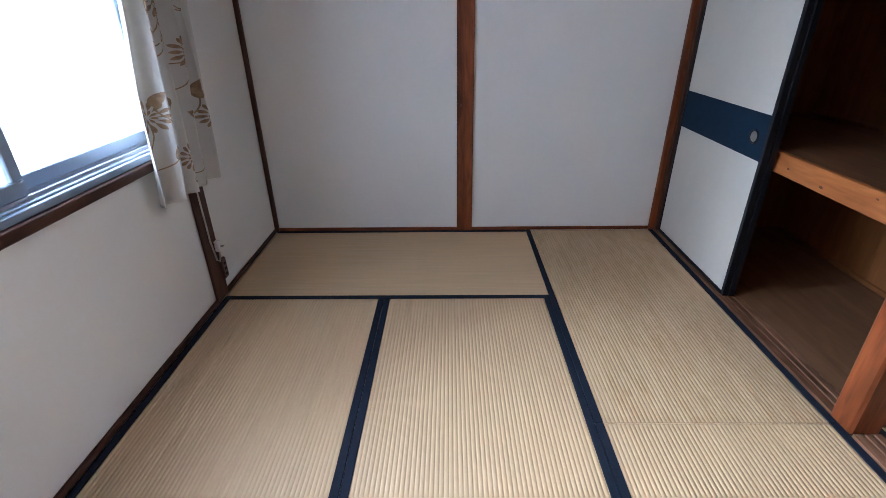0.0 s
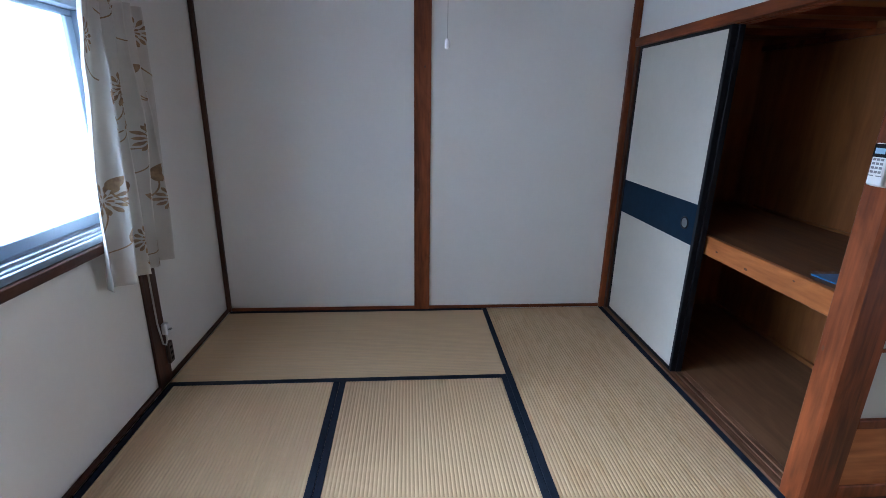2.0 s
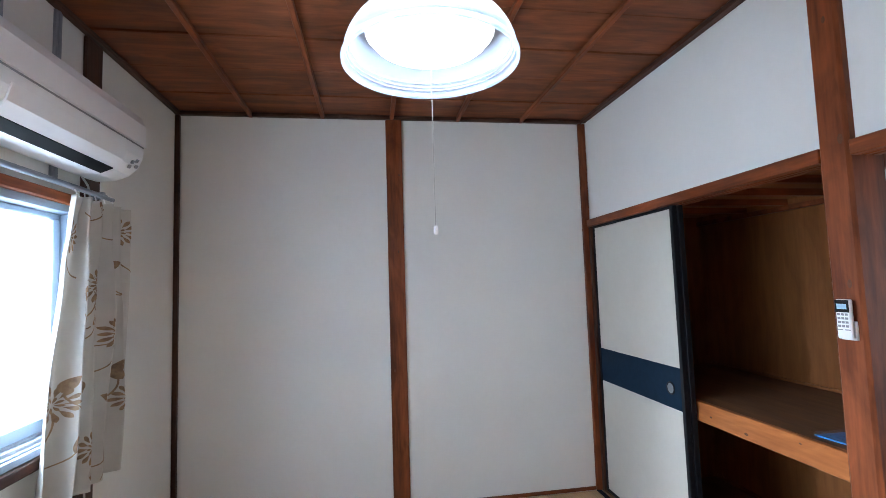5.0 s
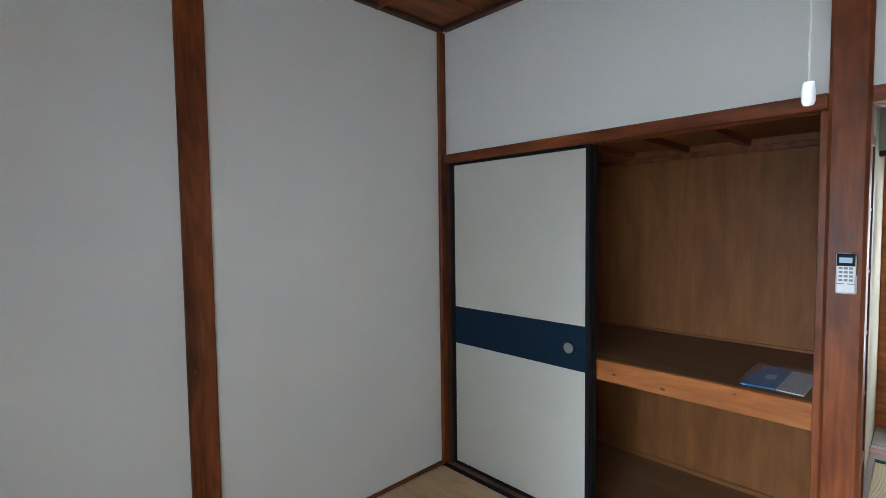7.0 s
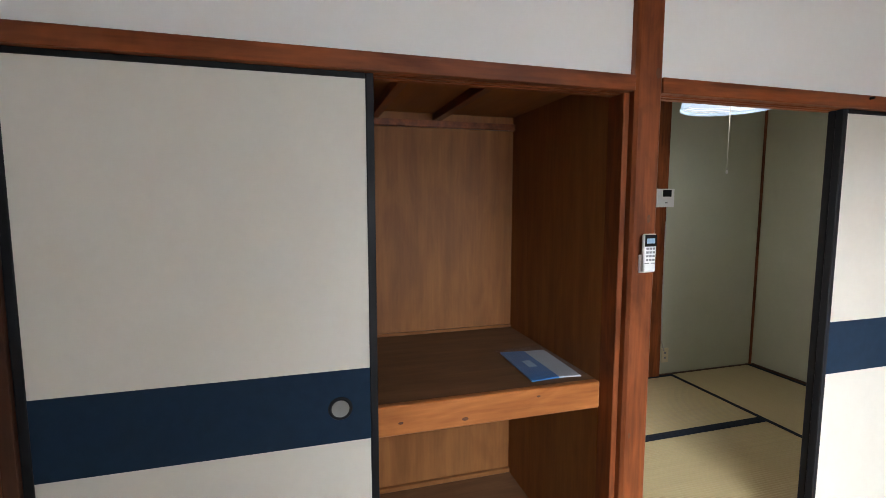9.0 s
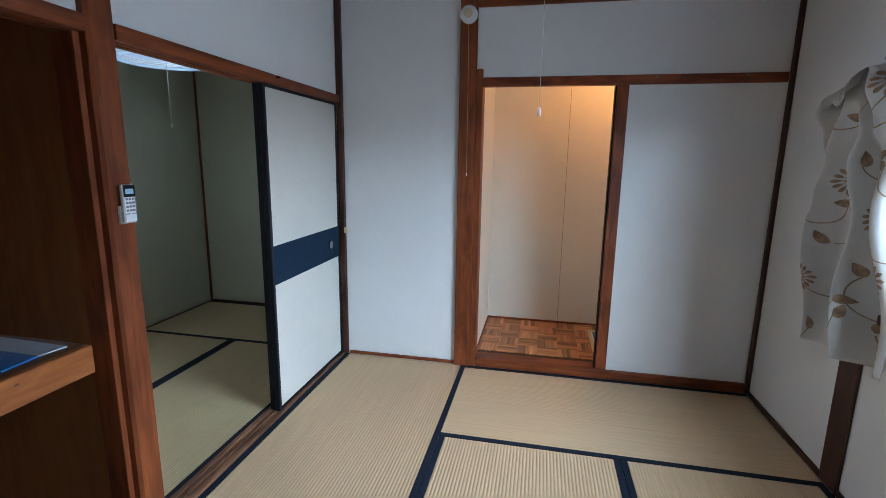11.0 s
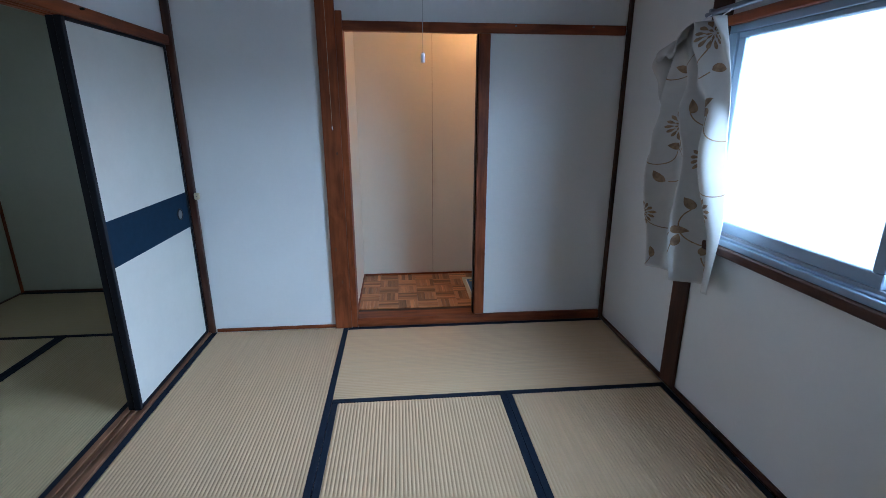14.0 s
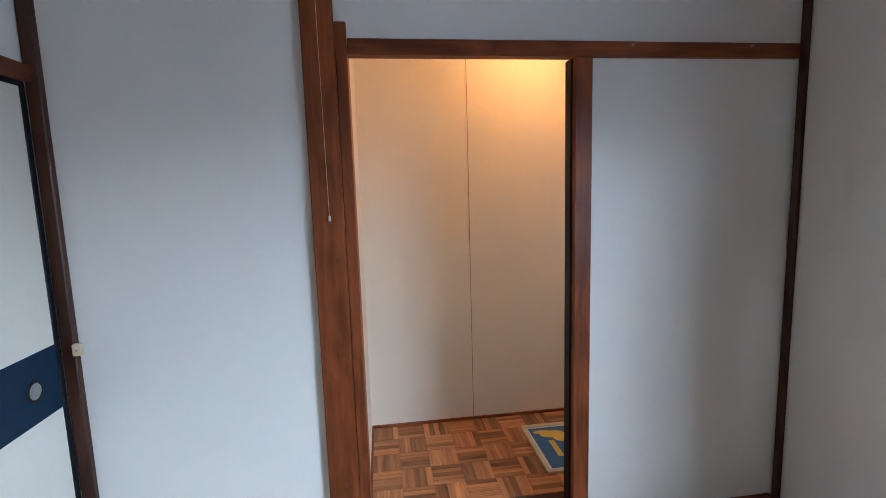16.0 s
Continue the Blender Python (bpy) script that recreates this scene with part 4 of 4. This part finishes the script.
# entrance beyond the glazed door
structure("entrance_wall_south", boxes((4.501, 5.9, -0.1, 0.0, -0.3, 2.5)), GREENWALL, "plain plaster wall of the entrance")
structure("entrance_wall_north", boxes((4.501, 5.9, 1.80, 1.9, -0.3, 2.5)), GREENWALL, "plain plaster wall of the entrance")
structure("entrance_ceiling", boxes((4.501, 5.9, 0.001, 1.799, 2.4, 2.5)), BOARD, "brown board ceiling of the entrance", "ceiling")
tile = structure("entrance_floor", boxes((4.501, 6.4, -0.3, 2.2, -0.3, -0.206)), DARKWOOD["y"], "grey tiled entrance floor", "floor")
structure("entrance_step", boxes((4.501, 4.60, 0.001, 1.799, -0.205, -0.002), bevel=0.004), WOOD["y"], "wooden step down to the entrance", "step")
ed = thing("entrance_door", (5.62, 0.9, -0.2), "wooden lattice entrance door with bright glass", "door")
part("frame", boxes((5.60, 5.64, 0.001, 0.06, -0.204, 1.9), (5.60, 5.64, 1.74, 1.799, -0.204, 1.9), (5.60, 5.64, 0.061, 1.739, 1.68, 1.9), (5.60, 5.64, 0.061, 1.739, 1.405, 1.46),
                     (5.60, 5.64, 0.061, 1.739, 0.68, 0.75), (5.60, 5.64, 0.061, 1.739, -0.204, 0.23), (5.60, 5.64, 0.86, 0.94, 0.2302, 1.4048), bevel=0.003), PINE["y"], ed)
for k in range(1, 14):
    y = 0.06 + 1.68 * k / 14
    part("bar", boxes((5.61, 5.632, y - 0.008, y + 0.008, 0.23, 0.68), (5.61, 5.632, y - 0.008, y + 0.008, 0.75, 1.405), (5.61, 5.632, y - 0.006, y + 0.006, 1.46, 1.68)), WOOD["z"], ed)
structure("entrance_wall_east", boxes((5.60, 5.70, 0.001, 1.799, 1.901, 2.4)), GREENWALL, "plain plaster wall above the entrance door")
single("backdrop", boxes((6.2, 6.22, -0.6, 2.6, -0.3, 2.6)), SKYGLOW, "bright overcast daylight outside the entrance", "backdrop", "structure")

# ---------------------------------------------------------------- the hall behind the doorway
structure("hall_wall_back", boxes((1.134, 1.9, -1.03, -0.93, -0.1, 2.4), (-0.6, 1.130, -1.03, -0.93, -0.1, 2.4), (1.12, 1.14, -1.03, -0.933, -0.1, 2.4)), HALLWALL, "cream papered hall wall with a vertical seam")
structure("hall_wall_east", boxes((1.715, 1.80, -0.93, -T, -0.1, 2.4)), HALLWALL, "cream papered end wall of the hall")
structure("hall_wall_west", boxes((-0.60, -0.50, -0.93, -T, -0.1, 2.4)), HALLWALL, "cream papered end wall of the hall")
structure("hall_wall_front", boxes((-0.5, -0.1, -T, -0.06, -0.1, 2.4)), HALLWALL, "cream papered wall of the hall")
structure("hall_ceiling", boxes((-0.6, 1.8, -1.0, -T, 2.3, 2.4)), HALLWALL, "plain cream hall ceiling", "ceiling")
structure("hall_baseboard", boxes((-0.5, 1.714, -0.929, -0.918, 0.036, 0.05), (1.704, 1.7148, -0.917, -0.101, 0.036, 0.05)), WOOD["x"], "thin brown skirting in the hall", "baseboard")
structure("hall_wall_seam", boxes((1.1205, 1.1230, -0.9305, -0.9288, 0.05, 2.299)), SILL, "thin brown seam between the hall wall's sheets", "trim")
hb = thing("hall_lamp", (0.78, -0.55, 2.3), "small warm bulb under the hall ceiling", "ceiling lamp")
part("base", spin(bmesh.new(), [(0.05, 0.0), (0.05, -0.02), (0.02, -0.03), (0.02, -0.06)], (0.78, -0.55, 2.2995), 24), PLASTIC, hb)
part("bulb", spin(bmesh.new(), [(0.018, -0.061), (0.03, -0.09), (0.028, -0.115), (0.012, -0.135), (0.001, -0.138)], (0.78, -0.55, 2.2995), 24), BULB, hb).visible_shadow = False

fr = thing("framed_picture", (0.72, -0.55, 0.036), "white-framed blue poster lying on the parquet floor", "picture frame")
FX0, FX1, FY0, FY1 = 0.575, 0.888, -0.768, -0.325
part("frame", boxes((FX0, FX0 + 0.022, FY0, FY1, 0.0365, 0.052), (FX1 - 0.022, FX1, FY0, FY1, 0.0365, 0.052), (FX0 + 0.0222, FX1 - 0.0222, FY0, FY0 + 0.022, 0.0365, 0.052),
                     (FX0 + 0.0222, FX1 - 0.0222, FY1 - 0.022, FY1, 0.0365, 0.052), bevel=0.002), OLDPLASTIC, fr)
part("mount", boxes((FX0 + 0.0222, FX1 - 0.0222, FY0 + 0.0222, FY1 - 0.0222, 0.0365, 0.044)), PLASTIC, fr)
part("print", boxes((FX0 + 0.032, FX1 - 0.034, FY0 + 0.034, FY1 - 0.034, 0.0442, 0.0447)), BLUE, fr, "blue printed sheet")
bm = bmesh.new()
for cx, cy, sx, sy in ((0.74, -0.66, 0.07, 0.035), (0.79, -0.69, 0.05, 0.018), (0.70, -0.62, 0.05, 0.04)):
    bmesh.ops.create_circle(bm, cap_ends=True, segments=18, radius=1, matrix=Matrix.Translation((cx, cy, 0.0452 + cx * 0.0002)) @ Matrix.Diagonal((sx, sy, 1, 1)))
part("patch", bm, YELLOW, fr)
part("patch", boxes((0.755, 0.785, -0.60, -0.45, 0.0449, 0.0453), bevel=0.0001), YELLOW, fr)

# parquet: squares of five slats, turned by turns
structure("hall_floor", boxes((-0.5, 1.714, -0.929, -T - 0.001, -0.05, 0.029)), DARKWOOD["x"], "parquet floor of basket-weave wooden slats", "floor")
hall_floor = bpy.data.objects["hall_floor"]
Q = 0.145


def slat_mesh(name, sx, sy, mat):
    me = bpy.data.meshes.new(name)
    b = box(bmesh.new(), -sx / 2, sx / 2, -sy / 2, sy / 2, 0, 0.006, bevel=0.0006)
    b.to_mesh(me)
    b.free()
    me.materials.append(mat)
    return me


SLAT = {"x": slat_mesh("slat", Q - 0.001, Q / 5 - 0.001, PARQUET["x"]), "y": slat_mesh("slat", Q / 5 - 0.001, Q - 0.001, PARQUET["y"])}
rest = bmesh.new()
for i in range(15):
    for j in range(6):
        cx, cy = 1.714 - Q * (i + 0.5), -0.1015 - 0.827 / 6 * 0 - Q * (j + 0.5)
        cy = -0.929 + Q * (j + 0.5)
        if cy + Q / 2 > -0.1:
            continue
        ax = "x" if (i + j) % 2 else "y"
        for k in range(5):
            d = (k - 2) * Q / 5
            x, y = (cx, cy + d) if ax == "x" else (cx + d, cy)
            if i < 9:
                s = new("slat", SLAT[ax])
                s.parent, s.location = hall_floor, (x, y, 0.029)
            else:
                w, h = (Q / 2 - 0.0005, Q / 10 - 0.0005) if ax == "x" else (Q / 10 - 0.0005, Q / 2 - 0.0005)
                box(rest, x - w, x + w, y - h, y + h, 0.029, 0.035)
tagged(part("slats", rest, PARQUET["x"], hall_floor), kind="stuff")
structure("hall_floor_edge", boxes((-0.5, 1.697, -0.058 - 0.0, -0.0, -0.05, -0.04)), DARKWOOD["x"], "wooden floor edge under the threshold", "floor")

# grey tiles of the entrance
TILE = bpy.data.meshes.new("floor_tile")
b = box(bmesh.new(), -0.145, 0.145, -0.145, 0.145, 0, 0.008, bevel=0.002)
b.to_mesh(TILE)
b.free()
TILE.materials.append(CONCRETE)
for i in range(5):
    for j in range(6):
        s = new("floor_tile", TILE)
        s.parent, s.location = tile, (4.60 + 0.15 + 0.3 * i, 0.15 + 0.3 * j, -0.206)
